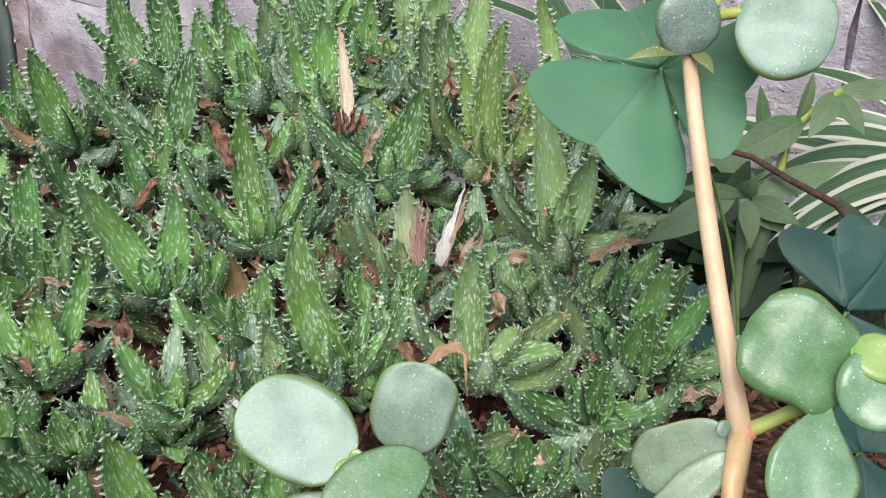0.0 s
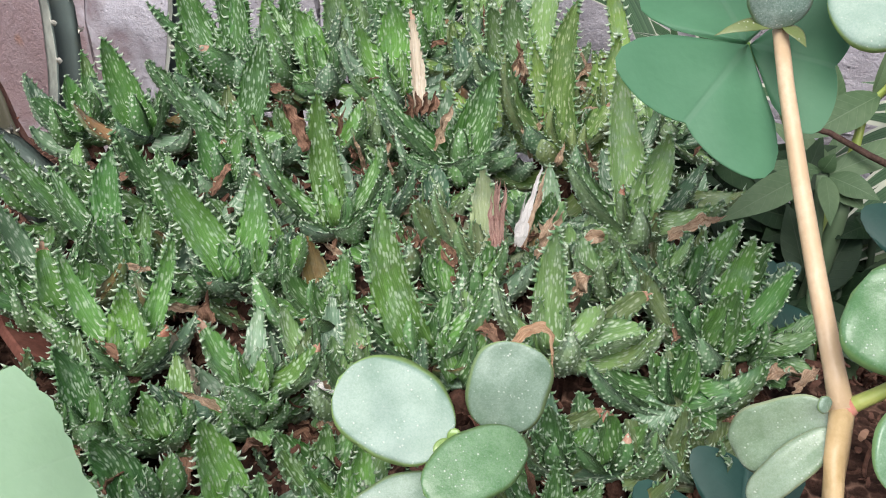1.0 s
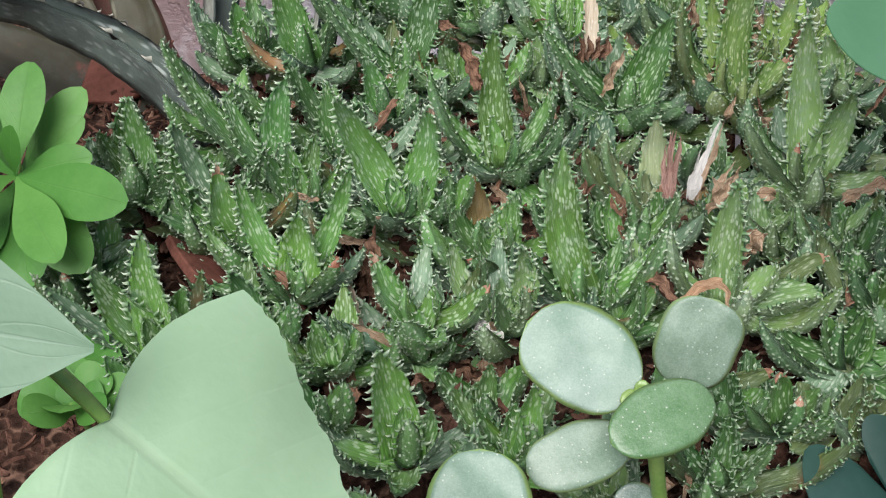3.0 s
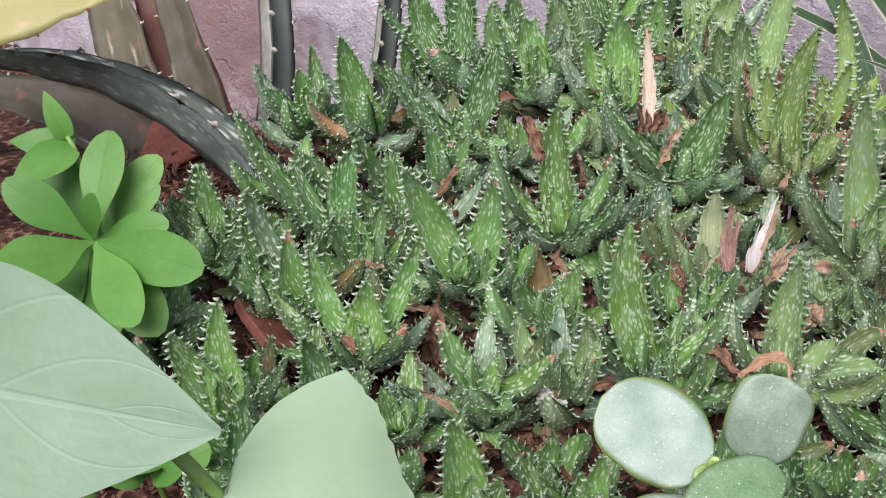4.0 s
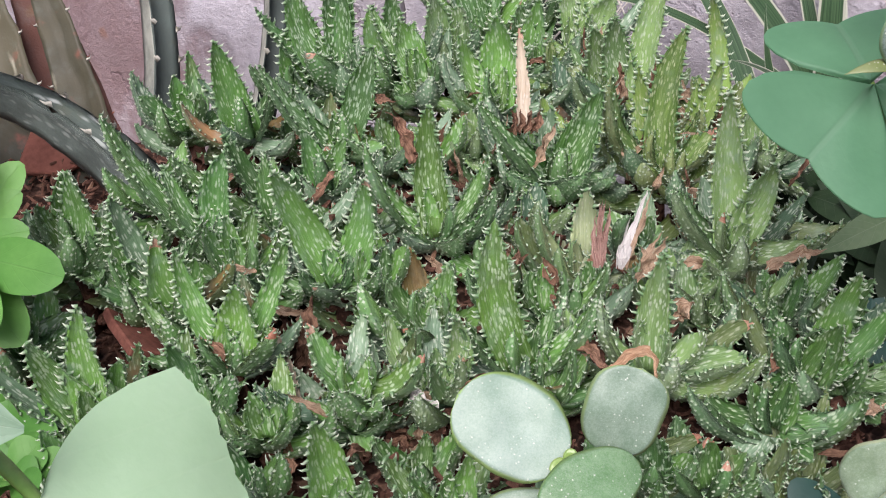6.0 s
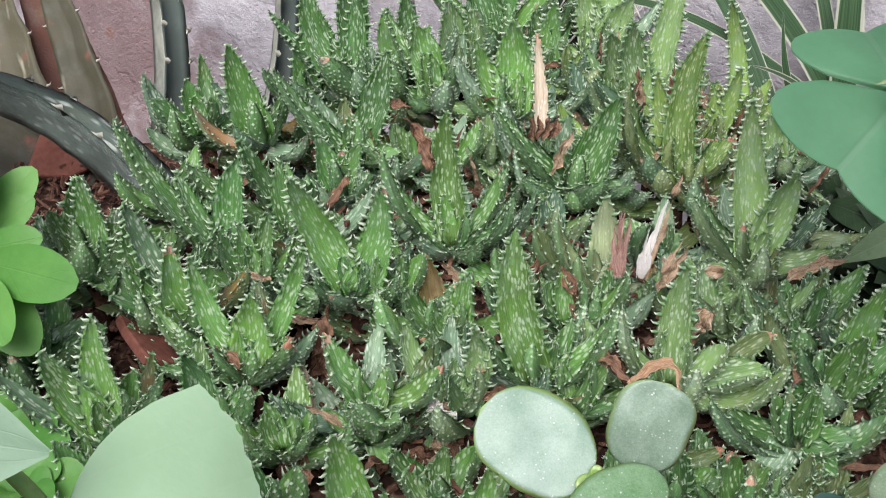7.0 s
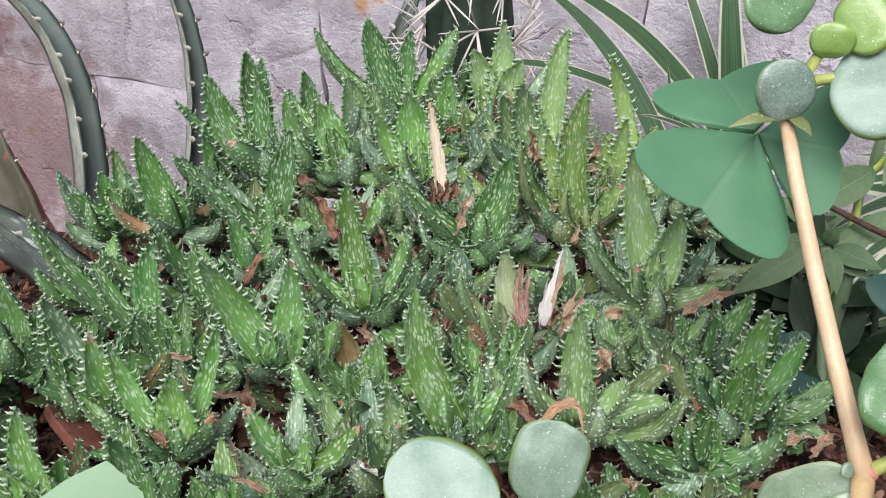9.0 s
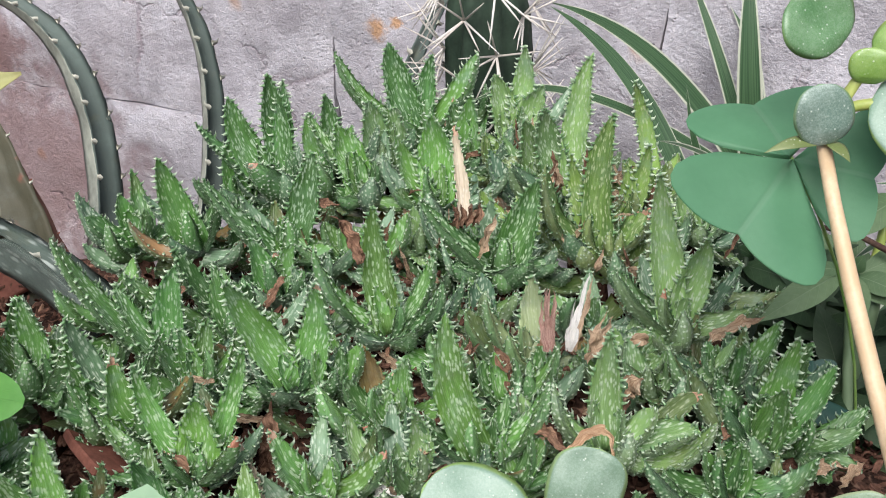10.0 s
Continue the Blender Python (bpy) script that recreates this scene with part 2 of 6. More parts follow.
def striped_material(name, margin):
    """Green strap leaf with white margins and faint lengthwise veins."""
    g = Graph(name)
    u, v = g.uv()
    r = g.math("MULTIPLY", g.rand(), 9.0)
    lines = g.noise(g.vec(g.math("ADD", g.math("MULTIPLY", u, 9.0), r), g.math("MULTIPLY", v, 1.5)), 1.0, 2.0)
    green = g.mix(g.ramp(lines, 0.3, 0.7), (0.020, 0.058, 0.024), (0.068, 0.130, 0.060))
    wide = g.math("ADD", margin, g.math("MULTIPLY", g.rand(), 0.2))
    white = g.ramp(g.math("ADD", g.math("ABSOLUTE", u), g.math("MULTIPLY", g.math("SUBTRACT", lines, 0.5), 0.25)), wide, g.math("ADD", wide, 0.07))
    colour = g.mix(white, green, (0.44, 0.46, 0.37))
    g.bump(lines, 0.3, 0.0006)
    return g.done(colour, 0.42, 0.45)


ALOE = {
    # tubercled skin; its blue-grey tone stands in for sky sheen on side leaves
    "t": aloe_material("aloe_skin_tubercled_sheen", (0.080, 0.165, 0.100), (0.215, 0.345, 0.225), (0.58, 0.67, 0.55), age=0.15, many=0.52, flecks=0.72, lined=0.4),
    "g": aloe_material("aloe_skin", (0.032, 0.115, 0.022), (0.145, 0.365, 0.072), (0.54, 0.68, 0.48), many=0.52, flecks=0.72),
    # deepest green, with the shade at the clump's sides put into the colour
    "e": aloe_material("aloe_skin_deep_shade", (0.020, 0.082, 0.020), (0.078, 0.220, 0.046), (0.50, 0.62, 0.44), flecks=0.68, many=0.46, lined=0.6),
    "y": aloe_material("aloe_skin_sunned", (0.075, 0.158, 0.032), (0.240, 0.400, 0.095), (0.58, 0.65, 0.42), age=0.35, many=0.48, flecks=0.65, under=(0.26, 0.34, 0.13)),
    # deeper green variety, darkened as well for rosettes standing in shade
    "b": aloe_material("aloe_skin_shade_tone", (0.026, 0.100, 0.026), (0.098, 0.265, 0.060), (0.50, 0.63, 0.47), flecks=0.72, many=0.50, lined=0.8),
    "k": aloe_material("aloe_skin_dusty", (0.090, 0.190, 0.066), (0.255, 0.430, 0.150), (0.58, 0.68, 0.53), age=0.3, many=0.50, flecks=0.70, under=(0.215, 0.325, 0.150)),
    "p": aloe_material("aloe_skin_pale", (0.24, 0.31, 0.16), (0.46, 0.52, 0.34), (0.68, 0.70, 0.56), age=0.3),
    # dull old skin; its dark tone also carries the shade low down
    "d": aloe_material("aloe_skin_dull_shade", (0.050, 0.082, 0.030), (0.135, 0.195, 0.075), (0.42, 0.47, 0.34), old=(0.20, 0.10, 0.045), age=0.8, many=0.45),
}
WITHERED = aloe_material("withered_skin", (0.33, 0.22, 0.15), (0.58, 0.49, 0.39), (0.68, 0.63, 0.56), old=(0.42, 0.22, 0.13), age=1.0, flecks=0.6, many=0.35, lined=0.3, grain=1.6)
DEAD = aloe_material("dead_aloe_skin", (0.13, 0.055, 0.025), (0.40, 0.23, 0.12), (0.36, 0.26, 0.17), old=(0.10, 0.05, 0.03), age=0.9, flecks=0.3, many=0.1)
TOOTH = tooth_material("tooth", (0.13, 0.25, 0.11), (0.58, 0.67, 0.53))
GREY_ALOE = aloe_material("grey_aloe_skin", (0.052, 0.074, 0.066), (0.105, 0.138, 0.124), (0.30, 0.34, 0.31), age=0.2, flecks=0.4, lined=0.0, grain=0.3, fine=0.7, many=0.10, under=(0.36, 0.375, 0.32), skin=0.3, rough=0.55)
SLATE_ALOE = aloe_material("slate_aloe_skin", (0.060, 0.088, 0.078), (0.125, 0.165, 0.148), (0.50, 0.56, 0.52), age=0.15, flecks=0.9, lined=0.15, grain=0.8, fine=1.3, many=0.42, under=(0.125, 0.160, 0.143), skin=1.0, rough=0.48)
BROWN_ALOE = aloe_material("brown_aloe_skin", (0.040, 0.040, 0.024), (0.092, 0.084, 0.050), (0.40, 0.39, 0.30), old=(0.30, 0.09, 0.06), age=0.9, flecks=0.9, lined=0.0, grain=0.3, fine=0.45, many=0.28, skin=0.3, rough=0.5)
# colour of the leaf added in place of shadowed red-brown clay
RED_FILL = aloe_material("red_brown_fill_skin", (0.060, 0.022, 0.017), (0.115, 0.046, 0.034), (0.2, 0.1, 0.08), age=0.4, flecks=0.2, many=0.04, lined=0.0, grain=0.3, fine=0.7, rough=0.6)
GOLD_ALOE = aloe_material("gold_aloe_skin", (0.31, 0.31, 0.12), (0.42, 0.39, 0.20), (0.58, 0.53, 0.32), old=(0.55, 0.38, 0.26), age=0.8, flecks=0.25, lined=0.0, grain=0.12, fine=0.7, many=0.10, skin=0.1, rough=0.45)
PALE_TOOTH = plain_material("pale_tooth", (0.42, 0.42, 0.36), (0.66, 0.64, 0.56), 150, 0.6)
DRY_TIP = plain_material("dry_tip", (0.36, 0.13, 0.08), (0.66, 0.46, 0.35), 260, 0.7)
RED_TOOTH = plain_material("red_tooth", (0.22, 0.06, 0.04), (0.42, 0.18, 0.12), 200, 0.6)
JADE = jade_material("jade_skin", (0.170, 0.280, 0.205), (0.260, 0.370, 0.305), (0.28, 0.45, 0.10), 0.30, 0.32)
JADE_DEEP = jade_material("jade_skin_deep", (0.062, 0.165, 0.055), (0.150, 0.290, 0.130), (0.17, 0.30, 0.10), 0.22, 0.22)
JADE_MID = jade_material("jade_skin_mid", (0.095, 0.215, 0.100), (0.20, 0.345, 0.195), (0.20, 0.34, 0.12), 0.26, 0.18)
JADE_DULL = jade_material("jade_skin_dull", (0.095, 0.165, 0.130), (0.19, 0.270, 0.225), (0.20, 0.33, 0.16), 0.55, 0.24)
JADE_GREY = jade_material("jade_skin_grey", (0.120, 0.205, 0.135), (0.220, 0.315, 0.235), (0.26, 0.38, 0.14), 0.3, 0.26)
JADE_LIME = jade_material("jade_skin_lime", (0.15, 0.29, 0.05), (0.30, 0.43, 0.12), (0.32, 0.45, 0.10), 0.15, 0.18)
JADE_FOLD = jade_material("jade_skin_folded", (0.150, 0.235, 0.135), (0.275, 0.365, 0.245), (0.36, 0.42, 0.24), 0.3, 0.2)
OLIVE = jade_material("olive_bract", (0.10, 0.14, 0.04), (0.20, 0.24, 0.085), (0.2, 0.24, 0.09), 0.05)
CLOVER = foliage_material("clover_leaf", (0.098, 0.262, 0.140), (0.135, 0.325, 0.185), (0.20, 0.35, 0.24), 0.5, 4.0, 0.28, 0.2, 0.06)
# dark copy of the clover leaf, with the shade painted into its green
CLOVER_SHADE = foliage_material("clover_leaf_shade_tone", (0.026, 0.088, 0.072), (0.062, 0.155, 0.128), (0.10, 0.21, 0.17), 0.5, 4.0, 0.3, 0.2, 0.1)
LIME_LEAF = foliage_material("lime_leaf", (0.095, 0.290, 0.052), (0.185, 0.430, 0.100), (0.22, 0.36, 0.15), 0.45, 6.0, 0.12, 0.2, 0.25)
BROAD_LEAF = foliage_material("broad_leaf", (0.34, 0.54, 0.33), (0.42, 0.61, 0.42), (0.50, 0.66, 0.46), 0.5, 3.0, 0.22, 0.2, 0.3, crinkle=1.0, through_light=0.2)
BROAD_GREY = foliage_material("broad_leaf_grey", (0.185, 0.315, 0.205), (0.255, 0.390, 0.275), (0.34, 0.46, 0.36), 0.5, 3.5, 0.4, 0.2, 0.4, crinkle=0.8, through_light=0.2)
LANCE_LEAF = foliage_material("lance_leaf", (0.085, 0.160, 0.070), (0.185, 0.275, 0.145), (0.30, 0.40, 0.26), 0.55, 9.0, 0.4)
# darker copy of the lance leaf: shade behind the aloes put into its colour
LANCE_SHADE = foliage_material("lance_leaf_shade_tone", (0.015, 0.042, 0.017), (0.045, 0.090, 0.038), (0.10, 0.14, 0.09), 0.55, 9.0, 0.4)
STRAP = striped_material("strap_leaf", 0.72)
STRAP_WHITE = striped_material("white_strap_leaf", 0.50)
STONE = stone_material("lilac_stone", (0.40, 0.375, 0.415), (0.62, 0.595, 0.65), 0.25)
STONE_BROWN = stone_material("brown_lilac_stone", (0.155, 0.110, 0.112), (0.32, 0.245, 0.250), 0.4)
MORTAR = plain_material("mortar", (0.34, 0.29, 0.31), (0.56, 0.50, 0.53), 40, 0.95, 0.003, 0.9)
SOIL = soil_material("soil")
BARK = plain_material("bark", (0.034, 0.016, 0.012), (0.19, 0.098, 0.070), 120, 0.9, 0.001, 0.9, 0.15)
TAN = fibre_material("dry_tan", (0.085, 0.038, 0.026), (0.40, 0.235, 0.155))
STRAW = fibre_material("straw", (0.26, 0.145, 0.08), (0.66, 0.50, 0.36))
SHRED = fibre_material("red_shred", (0.22, 0.085, 0.07), (0.62, 0.42, 0.35))
ORANGE_DRY = fibre_material("orange_dry", (0.36, 0.17, 0.08), (0.74, 0.53, 0.36))
PALE_STRAW = fibre_material("bleached_straw", (0.60, 0.57, 0.54), (0.86, 0.84, 0.81))
CLAY = plain_material("terracotta", (0.12, 0.045, 0.034), (0.27, 0.11, 0.08), 60, 0.85, 0.0006, 0.5, 0.2)
STEM_TAN = plain_material("tan_stem", (0.58, 0.42, 0.26), (0.80, 0.64, 0.46), 60, 0.45, 0.0005, 0.4, 0.5)
STEM_LIME = plain_material("lime_stem", (0.26, 0.34, 0.07), (0.46, 0.48, 0.16), 60, 0.4, 0.0004, 0.3, 0.5)
STEM_OCHRE = plain_material("ochre_stem", (0.46, 0.32, 0.15), (0.66, 0.50, 0.29), 60, 0.45, 0.0005, 0.4, 0.5)
STEM_PINK = plain_material("pink_stem", (0.52, 0.20, 0.16), (0.64, 0.38, 0.26), 60, 0.4, 0.0004, 0.3, 0.5)
STEM_GREEN = plain_material("green_stem", (0.12, 0.26, 0.05), (0.26, 0.40, 0.12), 60, 0.4, 0.0004, 0.3, 0.5)
TWIG = plain_material("twig", (0.04, 0.022, 0.018), (0.13, 0.08, 0.06), 120, 0.8, 0.0008, 0.7, 0.2)
CACTUS = plain_material("cactus_skin", (0.016, 0.030, 0.020), (0.045, 0.075, 0.050), 60, 0.55, 0.0006, 0.4, 0.4)
SPINE = plain_material("spine", (0.60, 0.54, 0.50), (0.82, 0.78, 0.74), 90, 0.5)


# ---- building helpers ----
rnd = random.Random(7)


def mesh_of(name, verts, faces, materials, slots=None, uvs=None, smooth=True):
    me = bpy.data.meshes.new(name)
    me.from_pydata([tuple(v) for v in verts], [], faces)
    for m in materials:
        me.materials.append(m)
    if slots is not None:
        me.polygons.foreach_set("material_index", slots)
    if uvs is not None:
        layer = me.uv_layers.new(name="UVMap")
        loops = np.empty(len(me.loops), dtype=np.int32)
        me.loops.foreach_get("vertex_index", loops)
        layer.data.foreach_set("uv", np.asarray(uvs, dtype=np.float32)[loops].ravel())
    me.polygons.foreach_set("use_smooth", [smooth] * len(me.polygons))
    me.update()
    return me


def part(name, me, parent, label=""):
    ob = new(name, me)
    ob.parent = parent
    if label:
        tagged(ob, label)
    return ob


def thing(name, at, label, category, group="", kind=""):
    ob = new(name)
    ob.empty_display_size = 0.01
    ob.location = at
    return tagged(ob, label, category, group, kind)


def profile(kind, s):
    """Half width along a leaf, 0 to 1."""
    if kind == "taper":
        return max(0.03, (1.0 - 0.62 * s ** 1.6) * (1 - s ** 9))
    if kind == "round":
        return max(0.03, (1 - abs(2 * s - 1) ** 2.25) ** 0.5 * (0.94 + 0.08 * s))
    if kind == "square":
        return max(0.03, (1 - abs(2 * s - 1) ** 2.9) ** 0.5 * (0.90 + 0.14 * s))
    if kind == "boxy":
        return max(0.03, (1 - abs(2 * s - 1) ** 4.4) ** 0.5 * (0.86 + 0.18 * s))
    if kind == "obovate":
        w = s / 0.64
        return max(0.03, 1 - ((s - 0.64) / 0.36) ** 2) ** 0.5 if s > 0.64 else 0.09 + 0.91 * w * w * (3 - 2 * w)
    if kind == "lance":
        return max(0.03, math.sin(math.pi * min(1, 0.03 + 0.97 * s) ** 0.8))
    if kind == "ovate":
        return max(0.03, math.sin(math.pi * min(1, 0.08 + 0.92 * s) ** 0.72) ** 0.85)
    return max(0.03, min(1, 0.6 + 3 * s) * (1 - s ** 3))


def ribbon(p0, p1, p2, width, face, kind, top, under, rings=12, cols=4, fold=0.0, wave=0.0, cm=False, seed=0, thin=False, twist=0.0, lump=0.0):
    """A leaf swept along the bow p0, p1, p2: verts, faces, uvs and the two margins. face: the way its upper side looks."""
    p0, p1, p2, face = Vector(p0), Vector(p1), Vector(p2), Vector(face)
    length = (p1 - p0).length * 0.5 + (p2 - p1).length * 0.5
    verts, faces, uvs, margins = [], [], [], []
    wob = random.Random(seed)
    ph = wob.uniform(0, 6.3)
    ring = 2 * (cols + 1) if thin else 2 * cols
    for k in range(rings + 1):
        s = k / rings
        c = p0 * (1 - s) ** 2 + p1 * 2 * s * (1 - s) + p2 * s * s
        t = ((p1 - p0) * (1 - s) + (p2 - p1) * s).normalized()
        right = t.cross(face).normalized()
        n = right.cross(t)
        if twist:
            a = twist * (s - 0.3)
            right, n = right * math.cos(a) + n * math.sin(a), n * math.cos(a) - right * math.sin(a)
        h = width * 0.5 * profile(kind, s) * (1 + wave * 0.5 * math.sin(9 * s + ph))
        fat = min(1.0, profile(kind, s) * 1.15)
        edge = []
        for j in range(ring):
            upper = j <= cols
            u = -1 + 2 * j / cols if upper else 1 - 2 * (j - cols - (1 if thin else 0)) / cols
            lift = max(0.0, 1 - u ** 6) ** 0.6 if kind in ("round", "square", "boxy") else 1 - u * u
            z = fold * abs(u) * h + (top * fat * lift if upper else -under * fat * lift ** 0.7)
            z += wave * width * 0.12 * math.sin(7 * s + 3 * u + ph) * abs(u)
            p = c + right * (u * h) + n * z
            if lump:
                q = noise.noise_vector(p * 95 + Vector((seed * 1.7, seed * 0.3, 0)))
                p = p + (right * q.x + n * q.y) * lump * width * min(1.0, 4 * s) * fat
            verts.append(p)
            if cm:
                uvs.append((u * h * 100 + (0 if upper else 10), s * length * 100))
            else:
                uvs.append((u, s))
            if j in (0, cols):
                edge.append((p, right * (-1 if j == 0 else 1), t, n))
        margins.append(edge)
    for k in range(rings):
        for j in range(ring):
            if thin and j in (cols, ring - 1):
                continue
            a, b = k * ring + j, k * ring + (j + 1) % ring
            faces.append((a, b, b + ring, a + ring))
    if not thin:
        faces.append(tuple(range(ring - 1, -1, -1)))
        faces.append(tuple(range(rings * ring, rings * ring + ring)))
    return verts, faces, uvs, margins


def spike(verts, faces, slots, uvs, p, out, along, n, size, girth, slot=1):
    """A small curved three-sided prickle: green at its foot, pale at its point."""
    a = len(verts)
    side = along * girth
    q = p + out * size * 0.55 + along * size * 0.10 + n * size * 0.06
    foot = p - out * girth * 0.6
    verts += [foot - side, foot + side, foot + n * girth, q - side * 0.5, q + side * 0.5, q + n * girth * 0.5, p + out * size * 0.9 + along * size * 0.62 + n * size * 0.22]
    uvs += [(0, 0)] * 3 + [(0, 0.55)] * 3 + [(0, 1)]
    faces += [(a, a + 1, a + 4, a + 3), (a + 1, a + 2, a + 5, a + 4), (a + 2, a, a + 3, a + 5), (a + 3, a + 4, a + 6), (a + 4, a + 5, a + 6), (a + 5, a + 3, a + 6)]
    slots += [slot] * 6


def wart(verts, faces, slots, uvs, p, n, t, side, size, high):
    """A low pale bump on the underside."""
    a = len(verts)
    verts += [p + t * size * 1.25, p + side * size, p - t * size * 1.25, p - side * size, p + n * high + t * size * 0.35]
    uvs += [(0, 0.30)] * 4 + [(0, 0.92)]
    faces += [(a, a + 1, a + 4), (a + 1, a + 2, a + 4), (a + 2, a + 3, a + 4), (a + 3, a, a + 4)]
    slots += [1] * 4


def aloe_leaf(base, tip, width, face, skin, tooth, bow=0.10, spacing=0.0034, size=0.0029, rings=15, thick=0.30, warts=True, seed=0, dry=False, wave=0.11):
    """A fleshy channelled leaf: hollow above, rounded and warty below, with prickles along both margins."""
    base, tip = Vector(base), Vector(tip)
    length = (tip - base).length
    d = (tip - base).normalized()
    f = Vector(face)
    f = (f - d * f.dot(d)).normalized()
    r = random.Random(seed)
    sway, twist, sharp, hollow = r.uniform(-0.14, 0.14), r.uniform(-0.75, 0.75), r.uniform(1.7, 3.4), r.uniform(0.40, 0.80)
    mid = (base + tip) * 0.5 - f * bow * length * 2 + d.cross(f) * sway * length
    off = Vector((seed * 1.7 % 90, seed * 0.3 % 70, 0))
    cols, ring = 8, 16
    verts, faces, uvs, margins = [], [], [], []
    bumps = []
    for k in range(rings + 1):
        s = 1 - (1 - k / rings) ** 1.25
        c = base * (1 - s) ** 2 + mid * 2 * s * (1 - s) + tip * s * s
        t = ((mid - base) * (1 - s) + (tip - mid) * s).normalized()
        right = t.cross(f).normalized()
        n = right.cross(t)
        a = twist * (s - 0.3)
        right, n = right * math.cos(a) + n * math.sin(a), n * math.cos(a) - right * math.sin(a)
        w = max(0.02, (0.92 + 0.24 * s) * (1 - s ** sharp) ** 0.85)
        h = width * 0.5 * w * (1 + wave * 0.35 * math.sin(9 * s + seed))
        belly = width * thick * min(1.0, w * 1.1)
        edge = []
        for j in range(ring):
            upper = j <= cols
            u = -1 + 2 * j / cols if upper else 1 - 2 * (j - cols) / cols
            z = hollow * h * (u * u - 0.35 * (1 - s)) if upper else hollow * h * u * u - belly * (1 - u * u) ** 0.65
            p = c + right * (u * h) + n * z
            q = noise.noise_vector(p * 120 + off)
            p = p + (right * q.x + n * q.y) * 0.07 * width * min(1.0, 4 * s) * w
            verts.append(p)
            uvs.append((u * h * 100 + (0 if upper else 10), s * length * 100))
            if j in (0, cols):
                edge.append((p, right * (-1 if j == 0 else 1), t, n))
        margins.append(edge)
    for k in range(rings):
        for j in range(ring):
            p, q = k * ring + j, k * ring + (j + 1) % ring
            faces.append((p, q, q + ring, p + ring))
    faces.append(tuple(range(ring - 1, -1, -1)))
    faces.append(tuple(range(rings * ring, rings * ring + ring)))
    slots = [0] * len(faces)
    if dry or r.random() < 0.03:
        for k in range(ring * (rings - (3 if dry else 2)), ring * rings):
            slots[k] = 2
        slots[-1] = 2
    count = max(4, int(length / spacing))
    for side in (0, 1):
        for k in range(count):
            s = (k + r.uniform(0.2, 0.9)) / count
            if s < 0.10 or s > 0.985:
                continue
            i = min(rings - 1, int(s * rings))
            w = s * rings - i
            (pa, out, t, n), (pb, _, _, _) = margins[i][side], margins[i + 1][side]
            z = size * r.uniform(0.55, 1.25) * (1 - 0.40 * s)
            spike(verts, faces, slots, uvs, pa.lerp(pb, w), (out + n * r.uniform(-0.25, 0.6) + t * r.uniform(-0.2, 0.3)).normalized(), t, n, z, size * r.uniform(0.24, 0.36))
    if warts:
        rows = max(3, int(length / 0.0020))
        for row in range(1, rows):
            s = (row + r.uniform(-0.2, 0.2)) / rows
            if s > 0.95:
                continue
            i = min(rings - 1, int(s * rings))
            w = s * rings - i
            (_, out, t, n) = margins[i][0]
            wide = max(2, int(width * (1.15 - 0.7 * s) / 0.00185))
            for m in range(wide):
                if r.random() < 0.12:
                    continue
                j = 8.5 + 7.0 * (m + 0.5 * (row % 2) + r.uniform(-0.2, 0.2)) / wide
                j0 = min(14, int(j))
                x = min(1.0, j - j0)
                p0, p1 = verts[i * ring + j0].lerp(verts[(i + 1) * ring + j0], w), verts[i * ring + (j0 + 1) % ring].lerp(verts[(i + 1) * ring + (j0 + 1) % ring], w)
                p = p0.lerp(p1, x)
                way = (p1 - p0)
                way = way.normalized() if way.length > 1e-6 else out
                normal = t.cross(way).normalized()
                if normal.dot(n) > 0:
                    normal = -normal
                if r.random() < 0.09:
                    spike(verts, faces, slots, uvs, p, normal, t, way, size * r.uniform(0.3, 0.62), size * 0.22)
                else:
                    z = r.uniform(0.00048, 0.00088)
                    wart(verts, faces, slots, uvs, p, normal, t, way, z, z * 0.75)
    return mesh_of("leaf", verts, faces, [skin, tooth, DRY_TIP], slots, uvs)


def tube_mesh(points, radii, sides, materials, name="stem", jitter=0.0, seed=0, cap=True):
    """A round stem along points; one radius for each."""
    r = random.Random(seed)
    pts = [Vector(p) for p in points]
    verts, faces = [], []
    for k, p in enumerate(pts):
        t = (pts[min(k + 1, len(pts) - 1)] - pts[max(k - 1, 0)]).normalized()
        side = t.cross(Vector((0.3, 0.2, 0.9)) if abs(t.z) < 0.9 else Vector((1, 0, 0))).normalized()
        up = side.cross(t)
        for j in range(sides):
            a = 2 * math.pi * j / sides
            q = radii[k] * (1 + r.uniform(-jitter, jitter))
            verts.append(p + side * math.cos(a) * q + up * math.sin(a) * q)
    for k in range(len(pts) - 1):
        for j in range(sides):
            a, b = k * sides + j, k * sides + (j + 1) % sides
            faces.append((a, b, b + sides, a + sides))
    if cap:
        faces.append(tuple(range(sides - 1, -1, -1)))
        faces.append(tuple(range((len(pts) - 1) * sides, len(pts) * sides)))
    return mesh_of(name, verts, faces, materials)


def bend(p0, p1, p2, n=10):
    p0, p1, p2 = Vector(p0), Vector(p1), Vector(p2)
    return [p0 * (1 - k / n) ** 2 + p1 * 2 * (k / n) * (1 - k / n) + p2 * (k / n) ** 2 for k in range(n + 1)]


